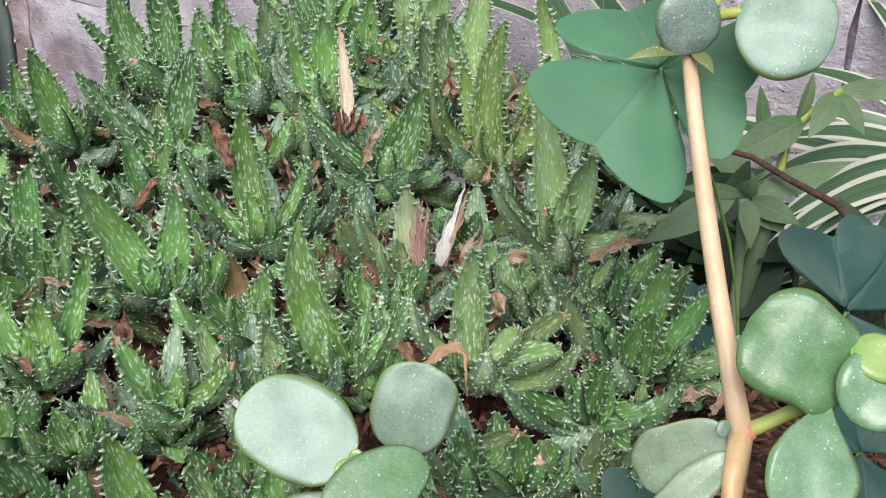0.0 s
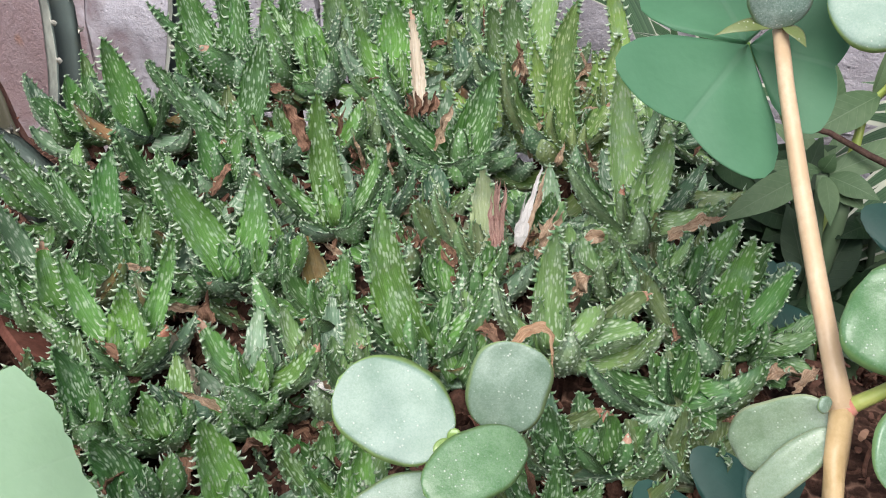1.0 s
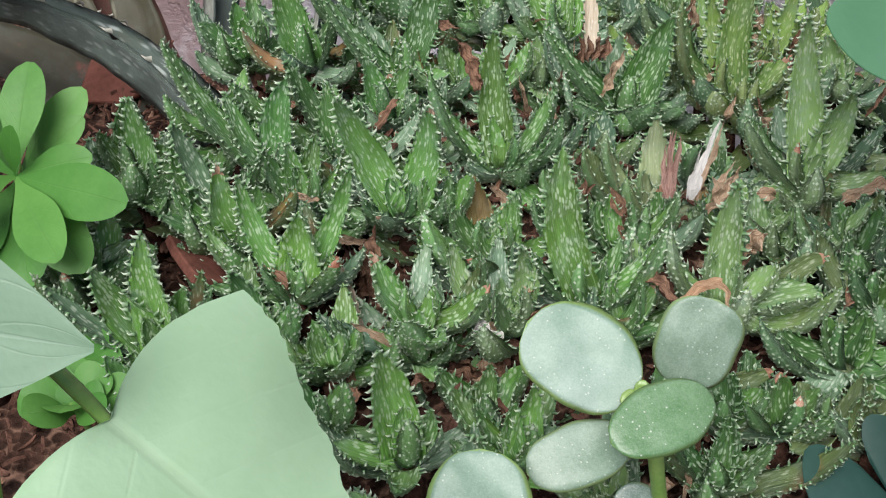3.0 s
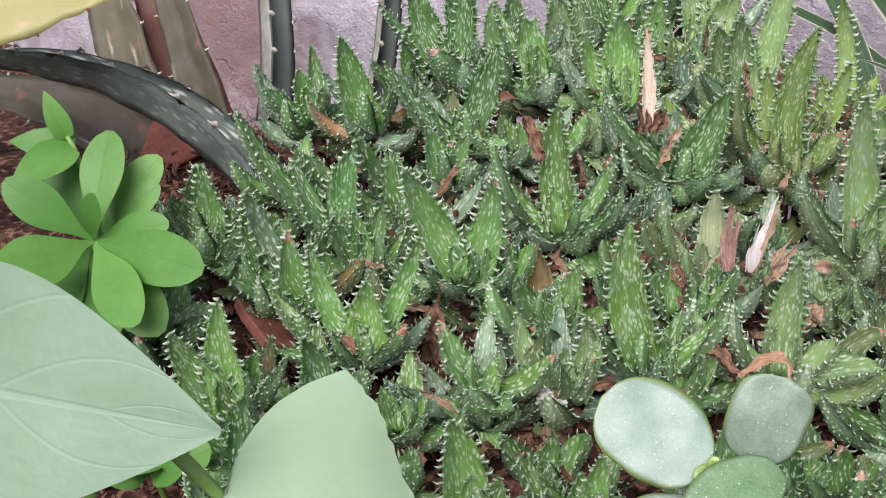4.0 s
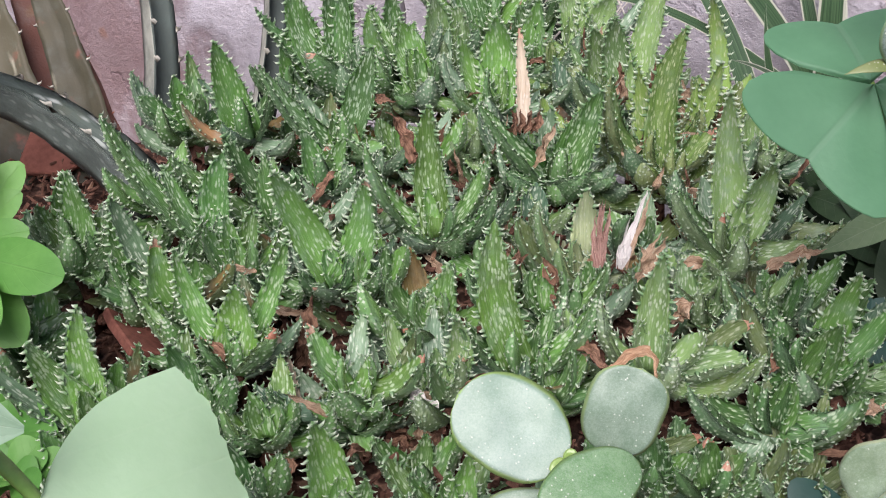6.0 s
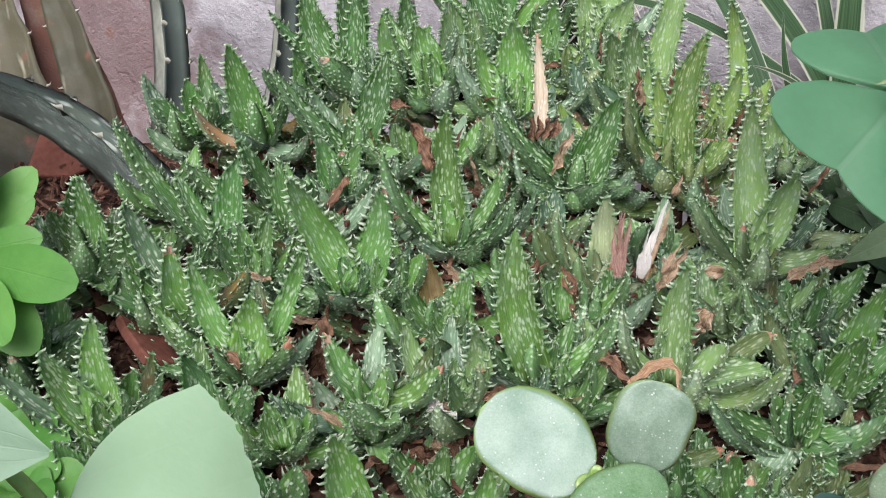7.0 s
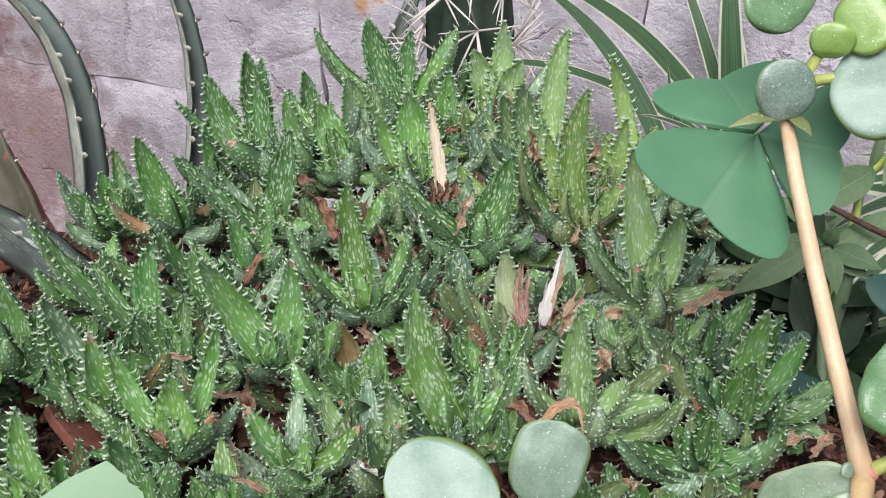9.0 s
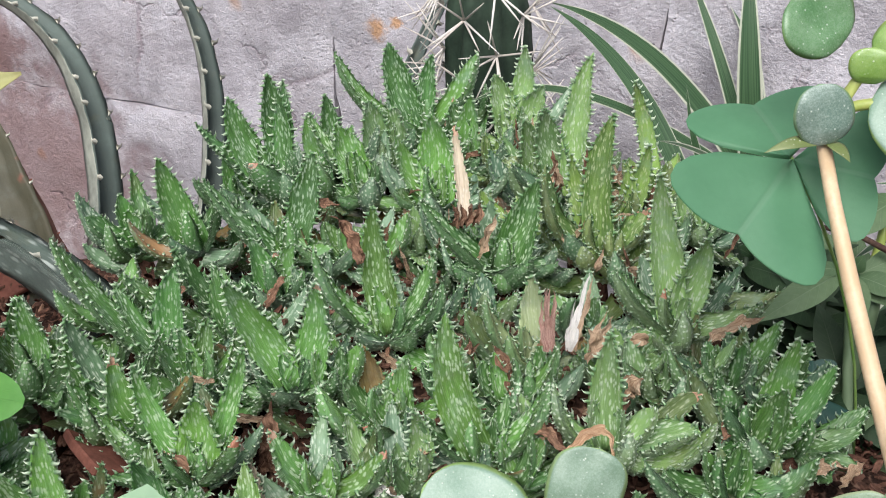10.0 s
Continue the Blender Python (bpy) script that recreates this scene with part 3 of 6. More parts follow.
def ground_height(x, y):
    def step(a, b, v):
        v = min(1, max(0, (v - a) / (b - a)))
        return v * v * (3 - 2 * v)
    mound = 0.030 * math.exp(-((x + 0.04) / 0.20) ** 2 - ((y - 0.38) / 0.13) ** 2)
    rough = 0.006 * noise.noise(Vector((x * 22, y * 22, 0.3))) + 0.003 * noise.noise(Vector((x * 70, y * 70, 2.0)))
    bank = 0.034 * math.exp(-((x + 0.05) / 0.14) ** 4) * step(0.28, 0.47, y) * (1 - step(0.53, 0.61, y))
    return mound + bank - 0.165 * step(0.46, 0.70, y + 0.486 * (x + 0.2)) * (1 - 0.25 * step(-0.2, 0.2, x)) + rough


# ---- ground ----
def build_ground():
    near = [(-0.9 + 0.014 * i) for i in range(120)]
    xs = [-60, -20, -6, -2.5, -1.4] + near + [1.2, 2.5, 6, 20, 60]
    ys = [-60, -20, -6, -2, -0.8, -0.4] + [(-0.2 + 0.014 * i) for i in range(92)] + [1.4, 2.5, 6, 20, 60]
    verts = [(x, y, ground_height(x, y) if -1 < x < 1 and -0.3 < y < 1.2 else ground_height(max(-0.9, min(0.76, x)), max(-0.2, min(1.08, y)))) for y in ys for x in xs]
    w = len(xs)
    faces = [(j * w + i, j * w + i + 1, (j + 1) * w + i + 1, (j + 1) * w + i) for j in range(len(ys) - 1) for i in range(w - 1)]
    ob = new("ground", mesh_of("ground", verts, faces, [SOIL]))
    return tagged(ob, "dark brown garden soil with bits of bark", "ground", kind="structure")


build_ground()

# ---- stone wall ----
ALONG, INTO = Vector((0.899, -0.437, 0)), Vector((0.437, 0.899, 0))


def wall_point(s, z, proud=0.0):
    return INTO * (0.623 - proud) + ALONG * s + Vector((0, 0, z))


def stone_mesh(wide, high, seed, stuff, centre):
    """A rough block, seen from its face: x along, z up, -y out."""
    r = random.Random(seed)
    nx, nz = max(8, int(wide / 0.014)), max(6, int(high / 0.014))
    verts, faces = [], []
    off = Vector((r.uniform(0, 50), r.uniform(0, 50), r.uniform(0, 50)))
    home = Vector((centre[0], 0, centre[1]))
    for k in range(nz + 1):
        for i in range(nx + 1):
            u, v = i / nx * 2 - 1, k / nz * 2 - 1
            p = Vector((u * wide / 2, 0, v * high / 2))
            p.x += 0.004 * noise.noise(off + Vector((v * 2.2, 3, 0))) * abs(u)
            p.z += 0.004 * noise.noise(off + Vector((u * 2.8, 0, 5))) * abs(v)
            rim = max(abs(u) ** 30, 0.35 * abs(v) ** 26)
            g = home + p
            d = 0.006 * noise.noise(g * 14) + 0.004 * noise.noise(g * 45) + 0.0018 * noise.noise(g * 130)
            p.y = -0.010 - d + rim * 0.0022
            verts.append(p)
    w = nx + 1
    for k in range(nz):
        for i in range(nx):
            faces.append((k * w + i, k * w + i + 1, (k + 1) * w + i + 1, (k + 1) * w + i))
    rim_loop = [i for i in range(w)] + [k * w + nx for k in range(1, nz + 1)] + [nz * w + i for i in range(nx - 1, -1, -1)] + [k * w for k in range(nz - 1, 0, -1)]
    a = len(verts)
    for i in rim_loop:
        verts.append(verts[i].copy())
        verts.append(Vector((verts[i].x, 0.05, verts[i].z)))
    m = len(rim_loop)
    for i in range(m):
        j = (i + 1) % m
        faces.append((a + 2 * i, a + 2 * i + 1, a + 2 * j + 1, a + 2 * j))
    return mesh_of("stone", verts, faces, [stuff])


def build_wall():
    # mortar core, 0.22 m thick
    verts = []
    for d in (-0.002, -0.22):
        for s, z in ((-4.5, -0.5), (4.0, -0.5), (4.0, 1.5), (-4.5, 1.5)):
            verts.append(wall_point(s, z, d))
    faces = [(0, 1, 2, 3), (7, 6, 5, 4), (0, 4, 5, 1), (1, 5, 6, 2), (2, 6, 7, 3), (3, 7, 4, 0)]
    wall = tagged(new("wall_back", mesh_of("wall_back", verts, faces, [MORTAR], smooth=False)), "lilac-white painted rough stone garden wall", "wall", kind="structure")
    r = random.Random(3)
    turn = Matrix.Rotation(math.atan2(ALONG.y, ALONG.x), 4, "Z")
    courses = [(-0.36, -0.17, -1.5), (-0.165, -0.018, -1.335), (-0.014, 0.135, -1.475), (0.14, 0.30, -1.4), (0.305, 0.46, -1.5), (0.465, 0.63, -1.42)]
    cuts = {1: [-1.0, -0.650, -0.335, -0.10, 0.20], 2: [-1.12, -0.785, -0.440, -0.215, -0.068, 0.22]}
    for k, (z0, z1, s0) in enumerate(courses):
        edges = [s0] + cuts.get(k, [])
        while edges[-1] < 0.8:
            edges.append(edges[-1] + r.uniform(0.22, 0.40))
        for a, b in zip(edges, edges[1:]):
            brown = k not in (1, 2) and r.random() < 0.25
            me = stone_mesh(b - a - 0.001, z1 - z0 + 0.0045, r.randrange(9999), STONE_BROWN if brown else STONE, ((a + b) / 2, (z0 + z1) / 2))
            ob = part("stone", me, wall)
            ob.matrix_world = Matrix.Translation(wall_point((a + b) / 2, (z0 + z1) / 2)) @ turn


build_wall()

# ---- aloe clump ----
GREEN_LABEL = "spiny white-flecked green aloe rosette rooted in the clump"
rosette_at = []


def aloe_rosette(x, y, z, skin, leaves, filler=True):
    """A rosette at x, y, z mm; leaves as tip (from the base) and width in mm."""
    label = {"g": GREEN_LABEL, "y": "sun-yellowed aloe rosette with dry leaf tips in the clump", "p": "pale smooth-leaved young aloe rosette in the clump", "d": "dull aloe rosette low in the clump, coloured dark as in shade", "e": "white-flecked spiny aloe rosette coloured very dark green as in shade", "b": "deep green white-flecked spiny aloe rosette, coloured darker as in shade", "k": "dusty grey-green spiny aloe rosette in the clump"}[skin]
    home = Vector((x, y, z)) / 1000
    seed = len(rosette_at) * 31 + 5
    r = random.Random(seed)
    rosette_at.append(home)
    ob = thing("aloe_rosette", home, label, "aloe plant", "aloe clump")
    axis = Vector((0, -0.12, 1)).normalized()
    for k, (dx, dy, dz, w, *dry) in enumerate(leaves):
        tip = Vector((dx, dy, dz)) / 1000
        d = tip.normalized()
        face = axis - d * axis.dot(d)
        if face.length < 0.45:
            face = face + Vector((0, -0.6, 0.15))
        root = Vector((d.x, d.y, 0)) * 0.004
        me = aloe_leaf(root, tip, min(w, 14.5) / 1000 * (1.06 if tip.length > 0.046 else 1.24), face, ALOE["t" if k > 1 and r.random() < 0.2 else skin], TOOTH, r.uniform(0.02, 0.14), size=0.0031 if tip.length > 0.030 else 0.0024, seed=seed + k, dry=bool(dry))
        part("leaf", me, ob)
    # shorter leaves below: most of them reach out to the sides, a low ring leans on the neighbours
    a0 = r.uniform(0, 6.28)
    low = [(0.15, 0), (3.0, 0), (1.57, 0)] + ([(-1.57, 0)] if r.random() < 0.5 else [])
    if filler and y >= 325:
        low += [(a0, 1), (a0 + 3.1, 1)]
    for k, (a, under) in enumerate(low):
        a += r.uniform(-0.5, 0.5)
        way = Vector((math.cos(a), math.sin(a), 0))
        if y < 288 and x > 10 and way.y < -0.1:
            continue
        if under:
            reach, rise, drop = r.uniform(0.024, 0.034), r.uniform(-0.006, 0.008), -0.012
        elif way.y < -0.6:
            reach, rise, drop = r.uniform(0.014, 0.021), r.uniform(0.010, 0.022), -0.004
        else:
            reach, rise, drop = r.uniform(0.022, 0.037), r.uniform(0.005, 0.026), -0.004
        old = r.random() < (0.45 if under else 0.10)
        hide = r.choice((ALOE["d"], DEAD if y > 310 else ALOE["d"])) if old else r.choice((ALOE[skin], ALOE["t"]) if skin in "gk" else (ALOE[skin], ALOE[skin], ALOE["t"]))
        me = aloe_leaf(way * 0.003 + Vector((0, 0, drop)), way * reach + Vector((0, 0, rise)), r.uniform(0.0105, 0.0145), (0, 0, 1), hide, TOOTH, r.uniform(0.12, 0.26), size=0.0024, seed=seed + 40 + k, rings=12, thick=0.28)
        part("leaf", me, ob)
    for k in range(2):
        a = a0 + 3.1 * k
        way = Vector((math.cos(a), math.sin(a), 0))
        me = aloe_leaf(way * 0.001, way * 0.005 + Vector((0, 0, r.uniform(0.014, 0.022))), 0.0085, -way + Vector((0, -0.5, 0.2)), ALOE[skin], TOOTH, 0.08, size=0.0020, seed=seed + 70 + k, rings=8)
        part("leaf", me, ob)
    foot = ground_height(home.x, home.y) - 0.004 - home.z
    stem = tube_mesh([(0, 0, -0.006), (0.002, 0.001, foot * 0.5), (0, 0, foot)], [0.003, 0.0034, 0.004], 7, [BARK], "stem", 0.2, seed)
    part("stem", stem, ob, "brown woody stem")
    return ob


aloe_rosette(-105, 352, 53, 'b', [(-21, -4, 50, 13), (11, 2, 45, 14), (18, -20, 22, 9), (-11, -16, 16, 9), (-5, -22, 14, 8)])
aloe_rosette(-71, 381, 57, 'g', [(-3, 3, 56, 12), (-26, -6, 43, 10), (22, -10, 29, 10), (19, 4, 35, 9), (-11, -20, 14, 9), (11, -22, 16, 11)])
aloe_rosette(-36, 315, 47, 'g', [(-11, 0, 61, 13), (23, -2, 34, 10), (9, 8, 22, 8), (-22, -8, 25, 9)])
aloe_rosette(7, 317, 48, 'k', [(1, 2, 48, 12), (-19, -6, 34, 10), (30, -10, 15, 12), (16, -2, 20, 9), (10, -18, 5, 10)])
aloe_rosette(40, 379, 57, 'k', [(-8, 4, 67, 14), (11, 0, 41, 11), (31, -10, 17, 13), (-7, -24, 9, 13), (-25, -4, 30, 11), (-18, -20, 0, 11)])
aloe_rosette(-25, 419, 63, 'g', [(-34, -4, 37, 14), (15, 0, 42, 14), (-4, 8, 30, 10), (9, -24, 17, 18), (-21, -14, 11, 12), (22, -10, 8, 11)])
aloe_rosette(-53, 466, 70, 'g', [(-1, 4, 43, 22), (-17, 0, 35, 10), (-18, -12, 14, 10), (12, 8, 14, 9)])
aloe_rosette(-85, 477, 72, 'g', [(-13, 2, 34, 15), (-25, 8, 38, 9), (-9, 6, 19, 9), (-11, -14, 5, 13)])
aloe_rosette(-123, 479, 72, 'b', [(-3, 4, 58, 13), (3, 8, 53, 10), (-21, 2, 48, 16), (-38, 4, 35, 10), (-10, -24, 27, 16), (10, -8, 16, 10)])
aloe_rosette(-117, 432, 65, 'b', [(-31, -2, 39, 14), (15, 2, 48, 14), (-18, 6, 27, 10), (-6, -20, 7, 13), (21, -6, 7, 10)])
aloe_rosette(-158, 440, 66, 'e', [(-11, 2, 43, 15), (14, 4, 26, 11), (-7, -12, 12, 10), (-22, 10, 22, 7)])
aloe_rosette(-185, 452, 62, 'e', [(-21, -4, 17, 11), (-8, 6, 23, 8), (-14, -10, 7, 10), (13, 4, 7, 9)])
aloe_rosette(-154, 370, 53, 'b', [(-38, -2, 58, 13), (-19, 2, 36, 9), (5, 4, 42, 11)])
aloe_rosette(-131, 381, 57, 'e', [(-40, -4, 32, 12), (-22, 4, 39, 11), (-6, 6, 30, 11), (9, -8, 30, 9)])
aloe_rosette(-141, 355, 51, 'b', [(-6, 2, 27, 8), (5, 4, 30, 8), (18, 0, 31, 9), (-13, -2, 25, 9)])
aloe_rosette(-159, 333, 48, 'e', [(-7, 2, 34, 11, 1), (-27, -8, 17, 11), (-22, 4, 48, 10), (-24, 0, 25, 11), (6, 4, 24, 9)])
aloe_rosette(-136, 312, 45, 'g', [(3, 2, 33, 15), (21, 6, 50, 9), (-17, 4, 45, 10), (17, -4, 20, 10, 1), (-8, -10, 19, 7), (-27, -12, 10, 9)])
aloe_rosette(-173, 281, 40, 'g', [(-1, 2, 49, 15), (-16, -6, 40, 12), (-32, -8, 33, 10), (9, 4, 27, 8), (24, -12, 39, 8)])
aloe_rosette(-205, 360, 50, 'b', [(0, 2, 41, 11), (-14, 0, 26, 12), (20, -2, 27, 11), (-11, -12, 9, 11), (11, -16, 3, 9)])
aloe_rosette(-91, 301, 43, 'g', [(-16, 2, 29, 11, 1), (23, -2, 22, 10), (2, 6, 14, 7), (-3, -18, 17, 8), (11, -18, 11, 9)])
aloe_rosette(-61, 304, 42, 'k', [(2, 0, 35, 8), (-5, -10, 23, 6), (6, 4, 20, 6)])
aloe_rosette(-70, 336, 46, 'g', [(-15, 0, 22, 10), (8, 2, 29, 10), (-8, -14, 11, 8), (-19, -6, 14, 7), (1, 4, 14, 8)])
aloe_rosette(-47, 369, 49, 'g', [(-8, 0, 16, 9), (-21, -6, 7, 11), (7, 2, 12, 9), (-4, -14, -1, 9)])
aloe_rosette(-61, 528, 78, 'b', [(-14, 2, 48, 15), (7, 6, 40, 9), (29, 0, 42, 15), (-40, 2, 44, 12), (-27, -12, 21, 14), (-11, -16, 16, 15)])
aloe_rosette(-17, 516, 77, 'k', [(7, 6, 48, 13), (15, -2, 31, 15), (-8, 4, 35, 11), (-15, -6, 8, 9)])
aloe_rosette(8, 472, 71, 'k', [(9, 4, 66, 12), (-13, 0, 43, 12), (8, 8, 23, 8), (-27, -8, 20, 10)])
aloe_rosette(16, 428, 64, 'y', [(5, 2, 64, 13), (-23, -4, 45, 14), (20, -4, 24, 12, 1), (-12, 8, 44, 10), (-14, -16, 19, 12)])
aloe_rosette(47, 474, 67, 'y', [(-12, 4, 56, 9), (19, 0, 16, 8), (10, 6, 20, 7), (-16, 0, 20, 8)])
aloe_rosette(-25, 501, 71, 'y', [(-6, 2, 10, 7), (1, 4, 14, 8), (6, -8, -5, 13), (19, 2, -2, 12)])
aloe_rosette(-15, 363, 52, 'p', [(-1, 9, 36, 12), (-10, -6, 19, 8), (6, 0, 13, 8), (-18, 0, 32, 10), (3, -16, 10, 6)])
aloe_rosette(-27, 344, 50, 'g', [(19, -2, 26, 9), (-8, 2, 18, 7)])
aloe_rosette(-7, 440, 64, 'y', [(5, 4, 7, 9), (11, -8, 1, 11), (-8, -16, -16, 10)])
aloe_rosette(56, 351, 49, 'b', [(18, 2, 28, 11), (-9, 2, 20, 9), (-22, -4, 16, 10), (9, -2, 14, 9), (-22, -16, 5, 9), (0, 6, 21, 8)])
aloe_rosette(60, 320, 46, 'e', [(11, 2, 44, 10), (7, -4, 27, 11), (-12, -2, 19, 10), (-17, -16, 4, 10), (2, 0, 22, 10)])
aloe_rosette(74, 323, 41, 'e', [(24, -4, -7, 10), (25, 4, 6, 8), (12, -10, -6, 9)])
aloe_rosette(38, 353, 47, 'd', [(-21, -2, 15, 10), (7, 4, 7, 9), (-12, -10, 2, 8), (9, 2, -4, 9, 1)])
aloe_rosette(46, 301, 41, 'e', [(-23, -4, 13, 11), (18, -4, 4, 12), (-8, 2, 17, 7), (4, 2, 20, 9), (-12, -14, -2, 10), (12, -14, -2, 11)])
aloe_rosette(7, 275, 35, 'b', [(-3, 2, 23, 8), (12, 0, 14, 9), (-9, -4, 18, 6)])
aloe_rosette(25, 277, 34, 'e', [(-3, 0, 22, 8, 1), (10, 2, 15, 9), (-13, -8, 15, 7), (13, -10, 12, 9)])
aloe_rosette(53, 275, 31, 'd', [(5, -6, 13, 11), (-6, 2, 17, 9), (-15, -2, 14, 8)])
aloe_rosette(-88, 249, 35, 'g', [(-8, 2, 41, 12), (-22, -6, 10, 8), (7, 2, 20, 7), (0, -18, 6, 9), (11, 0, 13, 6)])
aloe_rosette(-76, 224, 26, 'g', [(-24, -4, 25, 10), (-6, 2, 12, 6), (-11, -10, 6, 6)])
aloe_rosette(-54, 254, 32, 'g', [(-22, 0, 29, 9), (3, 4, 29, 9), (-13, -6, 15, 6), (-15, 2, 21, 6), (11, 2, 14, 7)])
aloe_rosette(-91, 295, 36, 'g', [(-8, 0, 14, 8), (13, -6, 12, 8), (-16, -2, 13, 7), (6, -14, 0, 7)])
aloe_rosette(-119, 284, 37, 'g', [(11, 0, 19, 9), (-5, 2, 19, 8), (11, -10, 16, 8), (-7, -12, 10, 8), (-12, -6, 18, 9)])
aloe_rosette(-24, 240, 28, 'k', [(-13, -4, 10, 9), (-10, 2, 20, 7), (6, 2, 10, 7), (-19, -8, -2, 8)])
aloe_rosette(4, 255, 30, 'b', [(-13, 0, 18, 7), (15, -2, 19, 10), (-6, -10, 0, 8), (10, -10, 10, 9), (2, 4, 24, 8)])
aloe_rosette(42, 278, 34, 'd', [(-14, 2, 16, 9), (17, -4, 0, 10), (-15, -10, -1, 10), (9, 4, 15, 9)])
aloe_rosette(-15, 357, 48, 'g', [(-11, 2, 15, 8), (10, 2, 6, 8)])
aloe_rosette(-25, 308, 42, 'g', [(10, 2, 18, 10), (-6, 4, 13, 7), (14, -4, 6, 7)])
aloe_rosette(-209, 365, 51, 'b', [(-1, 4, 36, 12), (-16, 0, 15, 12), (13, 2, 16, 11), (-1, -16, 5, 13), (18, -4, 7, 10)])
aloe_rosette(-172, 343, 48, 'e', [(-14, 6, 40, 12), (22, 0, 37, 6), (-6, -8, 23, 10)])
aloe_rosette(-181, 269, 32, 'g', [(-3, 0, 17, 8), (12, 0, 14, 8), (20, -4, 14, 7)])
aloe_rosette(-88, 431, 61, 'g', [(-26, -2, 14, 12), (13, -2, 9, 12), (-13, 4, 19, 10), (3, -16, 1, 11)])
aloe_rosette(71, 339, 45, 'e', [(12, 4, 29, 11), (6, -4, 13, 10), (-11, 2, 13, 9), (28, -6, -18, 10), (20, -10, -21, 8)])
aloe_rosette(-34, 429, 62, 'g', [(-20, -2, 9, 10), (9, 2, 7, 10), (-5, -20, 8, 14)])
aloe_rosette(-103, 490, 72, 'b', [(0, 4, 43, 9), (-8, 2, 35, 8), (12, 4, 27, 8), (-4, -12, 16, 10)])
aloe_rosette(-143, 481, 68, 'e', [(-4, 0, 30, 10), (8, 4, 31, 9), (-7, -10, 12, 10)])
aloe_rosette(-41, 507, 72, 'b', [(-4, 4, 30, 12), (5, 2, 34, 11), (-10, -4, 20, 10), (8, -6, 5, 8)])
aloe_rosette(-76, 504, 72, 'k', [(-8, -4, 37, 15), (4, 4, 30, 13), (13, 0, 20, 11), (-7, -12, 9, 11)])
aloe_rosette(-8, 473, 67, 'k', [(-6, 2, 40, 13), (-12, -4, 19, 10), (9, 4, 15, 9)])
aloe_rosette(29, 457, 62, 'y', [(11, 2, 40, 8), (2, 4, 26, 8), (-11, 0, 20, 8)])
aloe_rosette(60, 447, 61, 'k', [(-7, 2, 24, 10), (14, 0, 11, 10), (0, -10, 11, 10), (22, -4, -13, 10)])
aloe_rosette(-184, 402, 56, 'e', [(-21, -4, 3, 11), (-12, 4, 2, 9), (12, 2, 17, 10), (14, 0, 0, 9)])
aloe_rosette(-120, 413, 58, 'b', [(-9, 2, 26, 9), (9, 2, 23, 9), (-12, -6, 12, 10), (13, -2, 12, 9)])
aloe_rosette(-92, 353, 49, 'g', [(12, 0, 23, 9), (-4, 4, 13, 7), (8, -10, 10, 8), (-5, -14, 0, 8)])
aloe_rosette(-61, 441, 62, 'k', [(-4, 2, 16, 11), (15, 0, 11, 11), (-9, -6, 9, 10), (5, -12, -2, 11)])
aloe_rosette(28, 425, 58, 'y', [(-8, 2, 18, 10), (7, 2, 15, 10), (-13, -8, 8, 9)])
aloe_rosette(27, 351, 47, 'k', [(-9, 2, 24, 10), (6, 4, 17, 10), (-14, -6, 7, 8), (14, -4, 5, 9)])

aloe_rosette(-142, 284, 38, 'b', [(-8, 4, 34, 12), (14, 0, 26, 12), (-22, -4, 18, 11), (4, -14, 18, 11), (20, -10, 8, 11)])
aloe_rosette(-166, 262, 34, 'b', [(4, 2, 32, 13), (-18, 0, 22, 12), (20, -2, 18, 11), (-4, -14, 14, 12)])
aloe_rosette(-120, 257, 31, 'b', [(-12, 2, 30, 12), (12, 2, 24, 12), (24, -6, 10, 11), (-22, -8, 10, 11), (2, -16, 12, 11)])
aloe_rosette(-152, 236, 28, 'b', [(-10, 2, 26, 12), (14, 0, 20, 12), (0, -14, 14, 11)])
aloe_rosette(-141, 458, 50, 'e', [(-14, -2, 12, 12), (12, -4, 12, 12), (0, 5, 16, 11), (2, -12, 6, 11)])
aloe_rosette(-53, 436, 48, 'b', [(-12, 0, 12, 11), (12, -2, 12, 11), (0, -12, 8, 11)])
aloe_rosette(-128, 503, 54, 'e', [(-14, -2, 12, 12), (12, -4, 12, 12), (0, -8, 12, 12)])
aloe_rosette(-36, 396, 50, 'k', [(-20, -2, 16, 12), (16, -4, 18, 12), (2, 6, 22, 11), (-4, -16, 8, 12)])
aloe_rosette(-67, 285, 19, 'g', [(-17, 1, 19, 11), (12, 4, 21, 11), (-4, 5, 12, 8)])
aloe_rosette(14, 357, 49, 'k', [(-15, -2, 13, 11), (17, -6, 14, 12), (3, 4, 14, 10)])
aloe_rosette(-92, 309, 27, 'k', [(-13, 1, 10, 11), (13, -6, 5, 12), (20, 0, 12, 10)])


